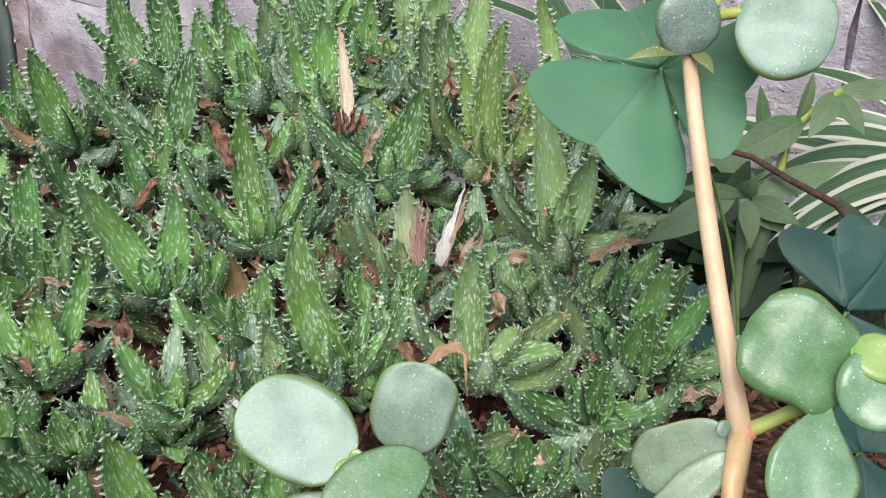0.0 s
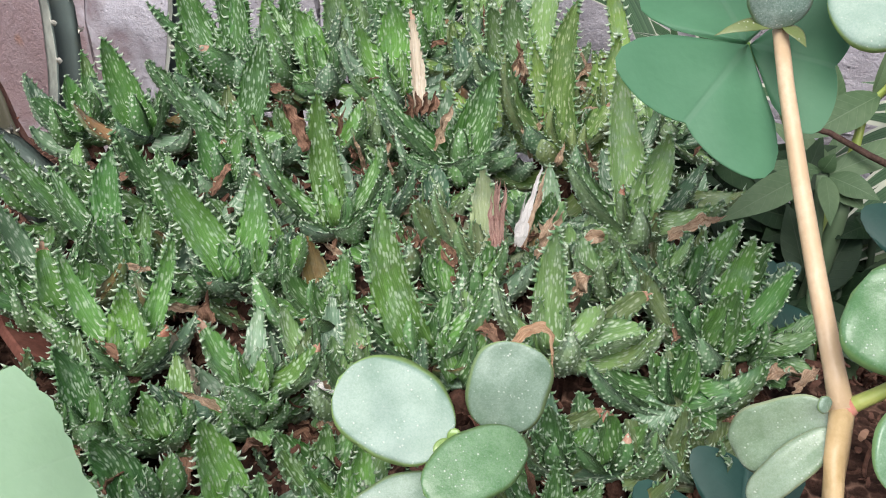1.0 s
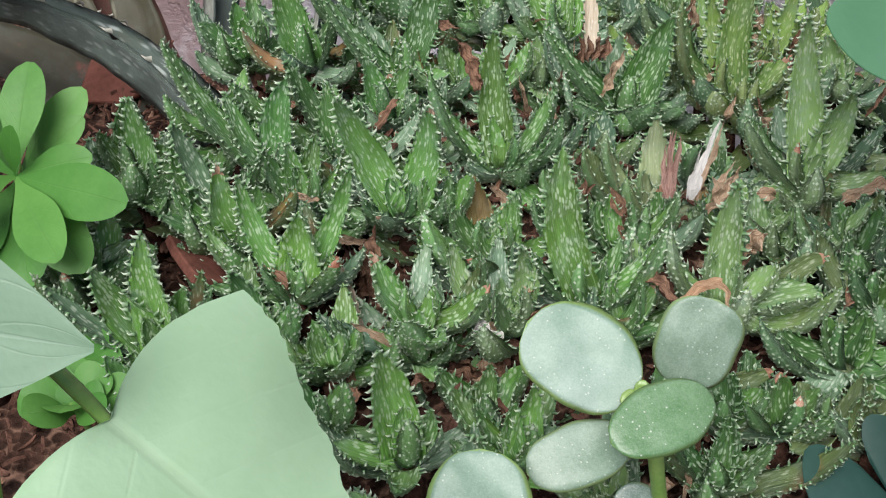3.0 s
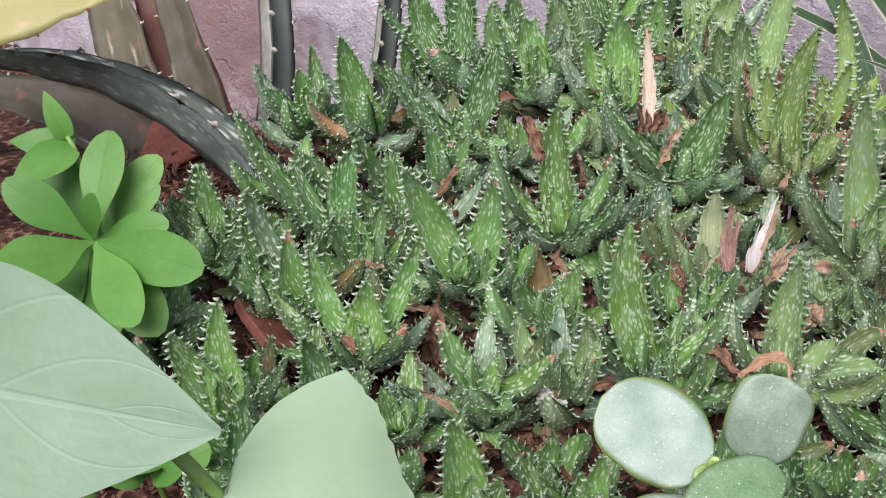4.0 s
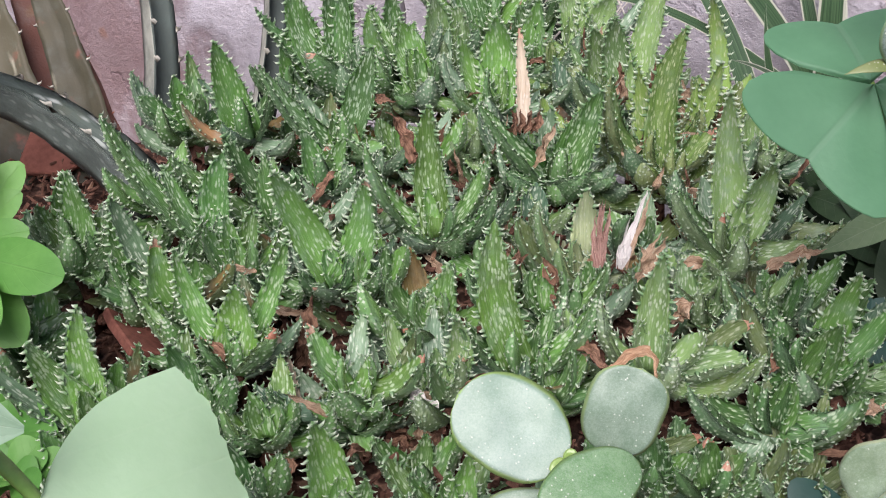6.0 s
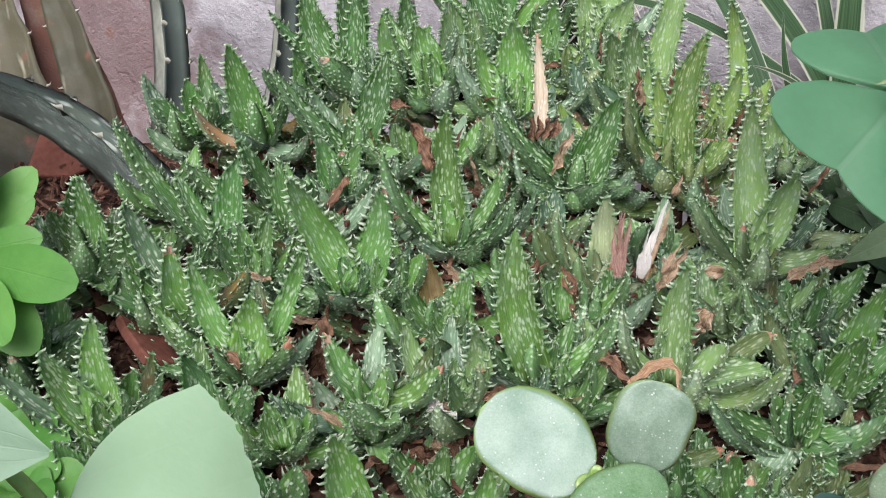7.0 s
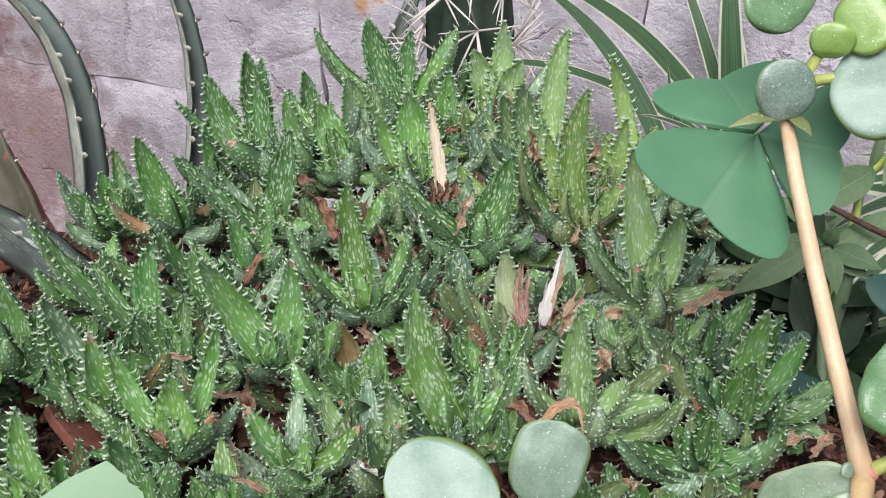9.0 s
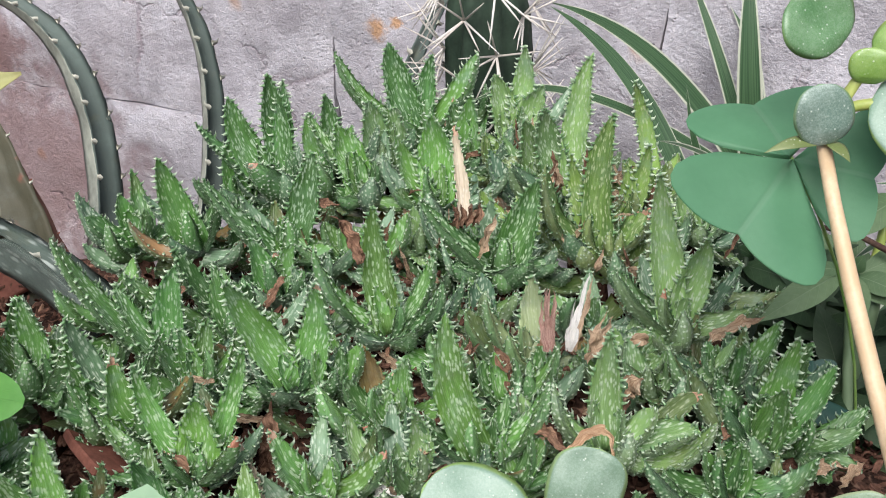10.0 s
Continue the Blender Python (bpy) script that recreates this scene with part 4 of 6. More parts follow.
def fill_clump():
    """Lower rosettes that close the gaps in the clump."""
    r = random.Random(11)
    made = 0
    for _ in range(900):
        x, y = r.uniform(-0.25, 0.13), r.uniform(0.24, 0.50)
        if y > min(0.475 - 0.5 * max(0, -0.12 - x), 0.40 + 1.5 * (x + 0.19)) or y < (0.245 if -0.03 < x < 0.09 else 0.262 if -0.16 < x else 0.275):
            continue
        z = 0.034 + 0.15 * (y - 0.30) + (0.004 if y < 0.29 else 0)
        if x > 0.072 or x > 0.018 and y < 0.31:
            continue
        if min((Vector((x, y, z)) - p).length for p in rosette_at) < (0.033 if y < 0.35 else 0.031):
            continue
        leaves = []
        a0 = r.uniform(0, 6.28)
        for k in range(5):
            a = a0 + k * 1.256 + r.uniform(-0.35, 0.35)
            reach, rise = r.uniform(15, 30), r.uniform(4, 27)
            leaves.append((math.cos(a) * reach * 1.15, math.sin(a) * reach * (1 if math.sin(a) > 0 else 0.6), rise, r.uniform(9.5, 14)))
        # front and side rosettes take the skins with shade in their colour
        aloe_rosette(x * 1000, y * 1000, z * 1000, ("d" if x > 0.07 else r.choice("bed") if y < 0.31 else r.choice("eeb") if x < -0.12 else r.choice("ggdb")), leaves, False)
        made += 1
        if made >= 52:
            break


fill_clump()


# ---- plump-leaved succulent ----
def plump_leaf(parent, base, tip, width, face, skin, thick=0.0022, bow=0.05, fold=0.0, label="", kind="round"):
    base, tip = Vector(base) - parent.location, Vector(tip) - parent.location
    d = tip - base
    f = Vector(face)
    f = (f - d * (f.dot(d) / d.length_squared)).normalized()
    mid = (base + tip) * 0.5 + f * bow * d.length * 2
    verts, faces, uvs, _ = ribbon(base, mid, tip, width, f, kind, thick * 0.34, thick * 0.6, 26, 12, fold + 0.05, seed=int(width * 1e6 + abs(base.x) * 1e5) % 97, lump=0.06)
    # pale rim follows the whole outline
    uvs = [(max(abs(u), 0.2 + 0.8 * abs(2 * s - 1) ** 3 if kind in ("round", "square", "boxy") else 0) * (1 if u >= 0 else -1), s) for u, s in uvs]
    return part("leaf", mesh_of("leaf", verts, faces, [skin], None, uvs), parent, label)


FACE = (0.0, -0.72, 0.69)
low_jade = thing("succulent_sprig", (-0.0133, 0.2301, 0.0367), "round-leaved jade succulent sprig among the aloes", "succulent", "jade succulents")
plump_leaf(low_jade, (-0.0240, 0.2255, 0.0898), (-0.0529, 0.2353, 0.1029), 0.0265, (-0.05, -0.62, 0.78), JADE, 0.0011, -0.02, label="pale frosted round leaf")
plump_leaf(low_jade, (-0.0133, 0.2346, 0.0857), (-0.0046, 0.2435, 0.1078), 0.0230, (0.1, -0.75, 0.6), JADE_GREY, 0.002, 0.03, kind="square", label="grey frosted leaf with a browned notch")
plump_leaf(low_jade, (-0.0052, 0.2258, 0.0913), (-0.0302, 0.2087, 0.0885), 0.0178, (0.1, -0.55, 0.85), JADE_DEEP, 0.002, 0.05)
plump_leaf(low_jade, (-0.0247, 0.2217, 0.0783), (-0.0504, 0.2106, 0.0736), 0.0175, (-0.1, -0.65, 0.75), JADE_GREY, 0.002, 0.03)
plump_leaf(low_jade, (-0.0597, 0.1867, 0.0598), (-0.0618, 0.2063, 0.0857), 0.0290, (-0.1, -0.6, 0.8), JADE, 0.0024, 0.04)
plump_leaf(low_jade, (-0.0137, 0.2238, 0.0434), (-0.0263, 0.2257, 0.0540), 0.0140, FACE, JADE_DULL, 0.0016, 0.05)
plump_leaf(low_jade, (-0.0111, 0.2125, 0.0448), (-0.0404, 0.2014, 0.0470), 0.0210, FACE, JADE_MID, 0.002, 0.04)
plump_leaf(low_jade, (-0.0136, 0.2142, 0.0490), (-0.0049, 0.2163, 0.0506), 0.0060, FACE, JADE_GREY, 0.0014, 0.04)
plump_leaf(low_jade, (-0.0064, 0.2133, 0.0420), (0.0164, 0.2159, 0.0426), 0.0180, FACE, JADE_DULL, 0.002, 0.03)


plump_leaf(low_jade, (-0.0235, 0.2241, 0.0914), (-0.0279, 0.2198, 0.0912), 0.0050, FACE, JADE_LIME, 0.0020, 0.1, label="small yellow-green bud")
plump_leaf(low_jade, (-0.0232, 0.2236, 0.0907), (-0.0228, 0.2249, 0.0955), 0.0040, FACE, JADE_LIME, 0.0018, 0.1, label="small yellow-green bud")


def stem_part(parent, points, radii, mats, label="", sides=12, name="stem"):
    pts = [Vector(p) - parent.location for p in points]
    return part(name, tube_mesh(pts, radii, sides, mats, name, 0.03, len(points)), parent, label)


stem_part(low_jade, bend((-0.0126, 0.2274, 0.0397), (-0.0170, 0.2250, 0.0635), (-0.0195, 0.2210, 0.0868), 8), [0.0021] * 9, [STEM_GREEN], "green stem")
stem_part(low_jade, [(-0.0117, 0.2288, 0.0348), (-0.0126, 0.2278, 0.0403), (-0.0138, 0.2273, 0.0464)], [0.0026, 0.0028, 0.0022], [STEM_PINK], "pink stem joint")
low_jade_foot = Vector((-0.0117, 0.2288, 0.0348))
stem_part(low_jade, [low_jade_foot, low_jade_foot + Vector((0.002, 0.004, -0.03)), (low_jade_foot.x, low_jade_foot.y + 0.006, ground_height(low_jade_foot.x, low_jade_foot.y) - 0.004)], [0.0026, 0.0024, 0.0024], [STEM_TAN], "tan lower stem")
stem_part(low_jade, bend((-0.0186, 0.2206, 0.0795), (-0.0214, 0.2249, 0.0871), (-0.0246, 0.2254, 0.0899), 5), [0.0018] * 6, [STEM_GREEN])
stem_part(low_jade, bend((-0.0118, 0.2269, 0.0357), (-0.0390, 0.2020, 0.0443), (-0.0599, 0.1880, 0.0582), 6), [0.0017] * 7, [STEM_GREEN])

tall_jade = thing("succulent_sprig", (0.0704, 0.2132, 0.0885), "tall jade succulent with tan stem and plump round leaves", "succulent", "jade succulents")
trunk = [(0.0650, 0.3045, 0.1680), (0.0658, 0.2920, 0.1561), (0.0674, 0.2729, 0.1397), (0.0696, 0.2519, 0.1223), (0.0719, 0.2340, 0.1076), (0.0729, 0.2259, 0.1008)]
stem_part(tall_jade, trunk, [0.0021, 0.0022, 0.0024, 0.0026, 0.0028, 0.0032], [STEM_TAN], "smooth tan stem", 14)
low_end = Vector((0.0684, 0.2064, 0.0834))
stem_part(tall_jade, [(0.0729, 0.2259, 0.1008), (0.0706, 0.2171, 0.0926), low_end, (low_end.x, low_end.y + 0.01, ground_height(low_end.x, low_end.y) - 0.004)], [0.0031, 0.0030, 0.0030, 0.0034], [STEM_OCHRE], "ochre lower stem", 14)
stem_part(tall_jade, bend((0.0735, 0.2262, 0.1012), (0.0847, 0.2260, 0.1079), (0.0934, 0.2254, 0.1160), 6), [0.0022, 0.0020, 0.0019, 0.0019, 0.0019, 0.0020, 0.0019], [STEM_LIME], "yellow-green side branch")
stem_part(tall_jade, [(0.0722, 0.2264, 0.0995), (0.0740, 0.2261, 0.1014), (0.0756, 0.2262, 0.1024)], [0.0024, 0.0029, 0.0023], [STEM_PINK], "pink swollen joint", 10, "joint")
stem_part(tall_jade, bend((0.0653, 0.3045, 0.1680), (0.0665, 0.3051, 0.1799), (0.0748, 0.3068, 0.1899), 6), [0.0020, 0.0018, 0.0018, 0.0018, 0.0017, 0.0016, 0.0015], [STEM_LIME])
stem_part(tall_jade, bend((0.0687, 0.3071, 0.1775), (0.0743, 0.3056, 0.1806), (0.0793, 0.3035, 0.1810), 4), [0.0017, 0.0016, 0.0016, 0.0016, 0.0015], [STEM_LIME])
plump_leaf(tall_jade, (0.0968, 0.2254, 0.1160), (0.0726, 0.2346, 0.1303), 0.0275, (0.1, -0.75, 0.65), JADE_DEEP, 0.0032, 0.10, 0.06, kind="boxy", label="glossy deep green round leaf")
plump_leaf(tall_jade, (0.0712, 0.2280, 0.0990), (0.0497, 0.2330, 0.0805), 0.0185, (-0.12, -0.80, 0.60), JADE_FOLD, 0.0022, 0.04, 0.10, kind="square", label="folded grey-green leaf with a scar")
plump_leaf(tall_jade, (0.0722, 0.2245, 0.0955), (0.0520, 0.2200, 0.0750), 0.0105, (0.05, -0.45, 0.90), JADE_FOLD, 0.0034, 0.07, 0.15, label="thick turned-up half of the folded leaf")
plump_leaf(tall_jade, (0.0911, 0.2242, 0.1161), (0.0805, 0.1988, 0.0974), 0.0230, (0.0, -0.85, 0.5), JADE_MID, 0.0030, 0.06, 0.12, kind="obovate")
plump_leaf(tall_jade, (0.1076, 0.2268, 0.1233), (0.0951, 0.2159, 0.1142), 0.0200, (-0.1, -0.7, 0.7), JADE_MID, 0.0030, 0.08, 0.1)
plump_leaf(tall_jade, (0.1083, 0.2237, 0.1223), (0.0961, 0.2288, 0.1266), 0.0120, (0.0, -0.5, 0.85), JADE_LIME, 0.0022, 0.08)
plump_leaf(tall_jade, (0.0690, 0.2239, 0.1033), (0.0660, 0.2234, 0.1060), 0.0046, FACE, JADE_GREY, 0.0020, 0.05)
plump_leaf(tall_jade, (0.0642, 0.3010, 0.1698), (0.0611, 0.3030, 0.1878), 0.0180, (0.0, -0.9, 0.4), JADE_DULL, 0.0030, 0.06, label="frosted grey-green plump leaf")
plump_leaf(tall_jade, (0.0763, 0.3037, 0.1814), (0.1008, 0.2954, 0.1756), 0.0290, (0.05, -0.85, 0.5), JADE, 0.0030, 0.05, label="large frosted round leaf")
plump_leaf(tall_jade, (0.0749, 0.3047, 0.1867), (0.0758, 0.3046, 0.1975), 0.0130, (0.0, -0.6, 0.8), JADE_LIME, 0.0026, 0.06)
plump_leaf(tall_jade, (0.0704, 0.3174, 0.1935), (0.0563, 0.3208, 0.2082), 0.0250, (0.0, -0.8, 0.6), JADE_DEEP, 0.0022, 0.05)
plump_leaf(tall_jade, (0.0779, 0.3081, 0.1919), (0.0916, 0.3066, 0.2004), 0.0200, (0.0, -0.7, 0.7), JADE_LIME, 0.0026, 0.06)
plump_leaf(tall_jade, (0.0656, 0.2024, 0.0680), (0.0247, 0.2015, 0.0717), 0.0085, (0.0, -0.8, 0.55), JADE_GREY, 0.0012, 0.10, kind="lance", label="pale grey-green leaf seen edge-on")
plump_leaf(tall_jade, (0.0649, 0.3034, 0.1698), (0.0462, 0.2981, 0.1692), 0.0046, (0.0, -0.5, 0.87), OLIVE, 0.0008, 0.12, kind="lance", label="thin olive bract")
plump_leaf(tall_jade, (0.0650, 0.3024, 0.1702), (0.0702, 0.2955, 0.1667), 0.0050, (0.4, -0.6, 0.7), OLIVE, 0.0008, 0.10, kind="lance")


# ---- thin-leaved plants ----
def thin_leaf(parent, base, tip, width, face, skin, kind, bow=0.06, fold=0.1, wave=0.0, thick=0.00035, rings=16, cols=8, label="", name="leaf"):
    base, tip = Vector(base) - parent.location, Vector(tip) - parent.location
    d = tip - base
    f = Vector(face)
    f = (f - d * (f.dot(d) / d.length_squared)).normalized()
    mid = (base + tip) * 0.5 + f * bow * d.length * 2
    verts, faces, uvs, _ = ribbon(base, mid, tip, width, f, kind, thick, thick, rings, cols, fold, wave, seed=int(abs(base.x) * 1e6), thin=True)
    return part(name, mesh_of(name, verts, faces, [skin], None, uvs), parent, label)


def leaflet(parent, base, tip, spread, face, skin, notch=0.23, rings=14, cols=26):
    """A broad two-lobed clover leaflet, drawn as a fan of spread degrees to each side."""
    base, tip = Vector(base) - parent.location, Vector(tip) - parent.location
    t = (tip - base).normalized()
    length = (tip - base).length
    f = Vector(face)
    n = (f - t * f.dot(t)).normalized()
    right = t.cross(n)
    verts, faces, uvs = [], [], []
    for side in (1, -1):
        for k in range(rings + 1):
            q = k / rings
            for j in range(cols + 1):
                w = -1 + 2 * j / cols
                v = abs(w)
                reach = 1 - notch * max(0.0, 1 - v / 0.62) ** 1.25 if v < 0.62 else max(0.0, 1 - ((v - 0.62) / 0.38) ** 2.3) ** 0.6
                a = radians(spread) * w
                r = length * reach * q
                lift = 0.03 * r * v - 0.05 * length * q * q + 0.012 * length * math.sin(4 * a + 4 * q)
                verts.append(base + t * math.cos(a) * r + right * math.sin(a) * r + n * (lift + side * 0.00025))
                uvs.append((w * max(q, 0.05), q))
        m = (rings + 1) * (cols + 1) if side < 0 else 0
        for k in range(rings):
            for j in range(cols):
                a = m + k * (cols + 1) + j
                quad = (a, a + 1, a + cols + 2, a + cols + 1)
                faces.append(quad if side > 0 else quad[::-1])
    return part("leaflet", mesh_of("leaflet", verts, faces, [skin], None, uvs), parent)


def lobed_leaf(parent, base, along, face, skin, reach, tip, label):
    """A broad arrow-shaped leaf: two square basal lobes and a blunt tip, drawn as a fan round the end of its stalk."""
    base, along, n = Vector(base) - parent.location, Vector(along).normalized(), Vector(face).normalized()
    side = n.cross(along)
    rings, cols = 18, 96
    verts, faces, uvs = [], [], []
    for top in (1, -1):
        for k in range(rings + 1):
            q = k / rings
            for j in range(cols + 1):
                deg = -121 + 242 * j / cols
                d = abs(deg)
                r = reach + tip * max(0.0, 1 - d / 50)
                if d > 85:
                    r = reach * max(0.02, 1 - (d - 85) / 36) ** 1.1
                r *= 1 + 0.010 * math.sin(deg * 0.9) + 0.008 * math.sin(deg * 0.37 + 1)
                a = math.radians(deg)
                x, y = r * q * math.cos(a), r * q * math.sin(a)
                lift = 0.0016 * math.sin(95 * y + 1) * q + 0.0012 * math.sin(140 * x) * q - 2.2 * (x * x + y * y) * 0.6 + 0.10 * abs(y) * (1 - q)
                verts.append(base + along * x + side * y + n * (lift + top * 0.00022))
                uvs.append((y / reach, x / reach))
        m = (rings + 1) * (cols + 1) if top < 0 else 0
        for k in range(rings):
            for j in range(cols):
                a = m + k * (cols + 1) + j
                quad = (a, a + 1, a + cols + 2, a + cols + 1)
                faces.append(quad[::-1] if top > 0 else quad)
    return part("leaf", mesh_of("leaf", verts, faces, [skin], None, uvs), parent, label)


def stalk_to_ground(parent, top, radius, mat, lean=(0.0, 0.01)):
    t = Vector(top)
    g = Vector((t.x + lean[0], t.y + lean[1], ground_height(t.x + lean[0], t.y + lean[1]) - 0.004))
    m = (t + g) * 0.5 + Vector((lean[0] * 0.4, lean[1] * 0.4, 0))
    stem_part(parent, bend(t, m, g, 6), [radius] * 7, [mat], sides=8)


clover_label = "three-lobed green wood sorrel leaf on a thin stalk"
clover = thing("wood_sorrel", (0.0598, 0.3135, 0.1565), clover_label, "clover leaf", "wood sorrel")
leaflet(clover, (0.0589, 0.3133, 0.1597), (0.0349, 0.2858, 0.1436), 60, (0.05, -0.78, 0.62), CLOVER)
leaflet(clover, (0.0586, 0.3156, 0.1598), (0.0512, 0.3483, 0.1703), 60, (-0.05, -0.4, 0.9), CLOVER)
leaflet(clover, (0.0602, 0.3160, 0.1586), (0.0898, 0.3067, 0.1544), 60, (0.1, -0.8, 0.6), CLOVER)
stalk_to_ground(clover, (0.0597, 0.3166, 0.1587), 0.0006, STEM_GREEN, (0.0522, 0.0465))

dark_clover = thing("wood_sorrel", (0.0585, 0.2497, 0.0257), "wood sorrel leaf coloured dark blue-green as in shade", "clover leaf", "wood sorrel")
leaflet(dark_clover, (0.0614, 0.2504, 0.0262), (0.0251, 0.2434, 0.0330), 44, (0, -0.7, 0.7), CLOVER_SHADE)
leaflet(dark_clover, (0.0593, 0.2511, 0.0258), (0.0663, 0.2734, 0.0460), 50, (0, -0.7, 0.7), CLOVER_SHADE)
leaflet(dark_clover, (0.0591, 0.2494, 0.0252), (0.0446, 0.2166, 0.0204), 50, (0, -0.7, 0.7), CLOVER_SHADE)
stalk_to_ground(dark_clover, (0.0593, 0.2511, 0.0242), 0.0009, TWIG)

back_clover = thing("wood_sorrel", (0.1367, 0.3355, 0.0621), "wood sorrel leaf behind the jade, coloured dark blue-green as in shade", "clover leaf", "wood sorrel")
leaflet(back_clover, (0.1357, 0.3354, 0.0621), (0.1337, 0.3613, 0.0839), 50, (0, -0.7, 0.7), CLOVER_SHADE)
leaflet(back_clover, (0.1367, 0.3349, 0.0613), (0.1596, 0.3573, 0.0774), 50, (0, -0.7, 0.7), CLOVER_SHADE)
leaflet(back_clover, (0.1367, 0.3344, 0.0605), (0.1450, 0.3136, 0.0465), 50, (0, -0.7, 0.7), CLOVER_SHADE)
stalk_to_ground(back_clover, (0.1374, 0.3366, 0.0602), 0.0009, STEM_GREEN)

under_clover = thing("wood_sorrel", (0.1188, 0.2598, 0.0649), "wood sorrel leaf under the jade, coloured dark blue-green as in shade", "clover leaf", "wood sorrel")
leaflet(under_clover, (0.1188, 0.2598, 0.0649), (0.1056, 0.2658, 0.0744), 58, (0, -0.6, 0.8), CLOVER_SHADE)
leaflet(under_clover, (0.1194, 0.2598, 0.0649), (0.1300, 0.2670, 0.0759), 58, (0, -0.6, 0.8), CLOVER_SHADE)
leaflet(under_clover, (0.1191, 0.2595, 0.0643), (0.1187, 0.2429, 0.0570), 58, (0, -0.6, 0.8), CLOVER_SHADE)
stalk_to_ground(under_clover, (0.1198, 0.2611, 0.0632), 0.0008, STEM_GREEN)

small_clover = thing("wood_sorrel", (0.0915, 0.3658, 0.0359), "small wood sorrel leaf coloured slate-blue as in deep shade", "clover leaf", "wood sorrel")
leaflet(small_clover, (0.0922, 0.3656, 0.0355), (0.0950, 0.3756, 0.0473), 50, (0, -0.7, 0.7), CLOVER_SHADE)
leaflet(small_clover, (0.0918, 0.3651, 0.0348), (0.0811, 0.3582, 0.0335), 50, (0, -0.7, 0.7), CLOVER_SHADE)
leaflet(small_clover, (0.0926, 0.3651, 0.0348), (0.0970, 0.3488, 0.0278), 50, (0, -0.7, 0.7), CLOVER_SHADE)
stalk_to_ground(small_clover, (0.0924, 0.3662, 0.0346), 0.0008, STEM_GREEN)

# grey-green herb with narrow leaves
herb = thing("herb", (0.1121, 0.3943, 0.0707), "grey-green narrow-leaved herb shoot", "herb")
thin_leaf(herb, (0.1084, 0.3960, 0.0715), (0.0721, 0.3803, 0.0587), 0.0125, (0, -0.7, 0.7), LANCE_LEAF, "lance", 0.05, 0.15)
thin_leaf(herb, (0.1147, 0.3946, 0.0711), (0.1539, 0.4066, 0.0802), 0.0110, (0, -0.7, 0.7), LANCE_LEAF, "lance", 0.05, 0.15)
thin_leaf(herb, (0.1125, 0.3922, 0.0712), (0.1107, 0.3712, 0.0626), 0.0080, (0, -0.7, 0.7), LANCE_LEAF, "lance", 0.05, 0.15)
thin_leaf(herb, (0.1144, 0.3931, 0.0707), (0.1302, 0.3806, 0.0678), 0.0100, (0, -0.7, 0.7), LANCE_LEAF, "lance", 0.05, 0.15)
thin_leaf(herb, (0.1145, 0.3945, 0.0692), (0.1263, 0.3829, 0.0621), 0.0100, (0, -0.7, 0.7), LANCE_LEAF, "lance", 0.05, 0.15)
thin_leaf(herb, (0.1117, 0.3960, 0.0715), (0.0873, 0.3964, 0.0742), 0.0060, (0, -0.7, 0.7), LANCE_LEAF, "lance", 0.05, 0.15)
thin_leaf(herb, (0.1118, 0.3943, 0.0725), (0.1149, 0.3925, 0.0809), 0.0070, (0, -0.7, 0.7), LANCE_LEAF, "lance", 0.05, 0.2)
stem_part(herb, bend((0.1123, 0.3952, 0.0702), (0.1122, 0.3871, 0.0317), (0.1081, 0.3576, 0.0045), 8), [0.0022] * 9, [LANCE_LEAF], sides=8)
herb_top = thing("herb", (0.1366, 0.4312, 0.0816), "grey-green narrow-leaved herb shoot leaning over the strap leaves", "herb")
thin_leaf(herb_top, (0.1411, 0.4331, 0.0845), (0.1083, 0.4191, 0.0723), 0.0150, (0, -0.7, 0.7), LANCE_LEAF, "lance", 0.05, 0.1)
thin_leaf(herb_top, (0.1388, 0.4336, 0.0854), (0.1454, 0.4442, 0.1017), 0.0070, (0.5, -0.7, 0.4), LANCE_LEAF, "lance", 0.05, 0.3)
thin_leaf(herb_top, (0.1546, 0.4393, 0.0941), (0.1404, 0.4204, 0.0834), 0.0100, (0, -0.7, 0.7), LANCE_LEAF, "lance", 0.05, 0.15)
thin_leaf(herb_top, (0.1546, 0.4393, 0.0941), (0.1644, 0.4258, 0.0821), 0.0090, (0, -0.7, 0.7), LANCE_LEAF, "lance", 0.05, 0.15)
thin_leaf(herb_top, (0.1557, 0.4400, 0.0951), (0.1864, 0.4397, 0.0943), 0.0090, (0, -0.7, 0.7), LANCE_LEAF, "lance", 0.05, 0.15)
thin_leaf(herb_top, (0.1241, 0.4286, 0.0777), (0.1252, 0.4454, 0.0947), 0.0080, (0.4, -0.7, 0.4), LANCE_LEAF, "lance", 0.05, 0.2)
stem_part(herb_top, [(0.1568, 0.4400, 0.0951), (0.1371, 0.4330, 0.0807), (0.1336, 0.4269, 0.0658), (0.1192, 0.4086, 0.0281), (0.1125, 0.3726, 0.0093)], [0.0016, 0.0020, 0.0022, 0.0026, 0.003], [STEM_LIME], sides=8)
herb_fat = thing("herb", (0.1334, 0.4011, 0.0441), "pale thick-stemmed herb with leaves coloured dark as in shade", "herb")
thin_leaf(herb_fat, (0.1123, 0.3823, 0.0243), (0.1342, 0.4061, 0.0463), 0.0180, (0, -0.8, 0.6), LANCE_SHADE, "lance", 0.03, 0.1)
thin_leaf(herb_fat, (0.1112, 0.3887, 0.0251), (0.1063, 0.4142, 0.0463), 0.0140, (0, -0.8, 0.6), LANCE_SHADE, "lance", 0.03, 0.1)
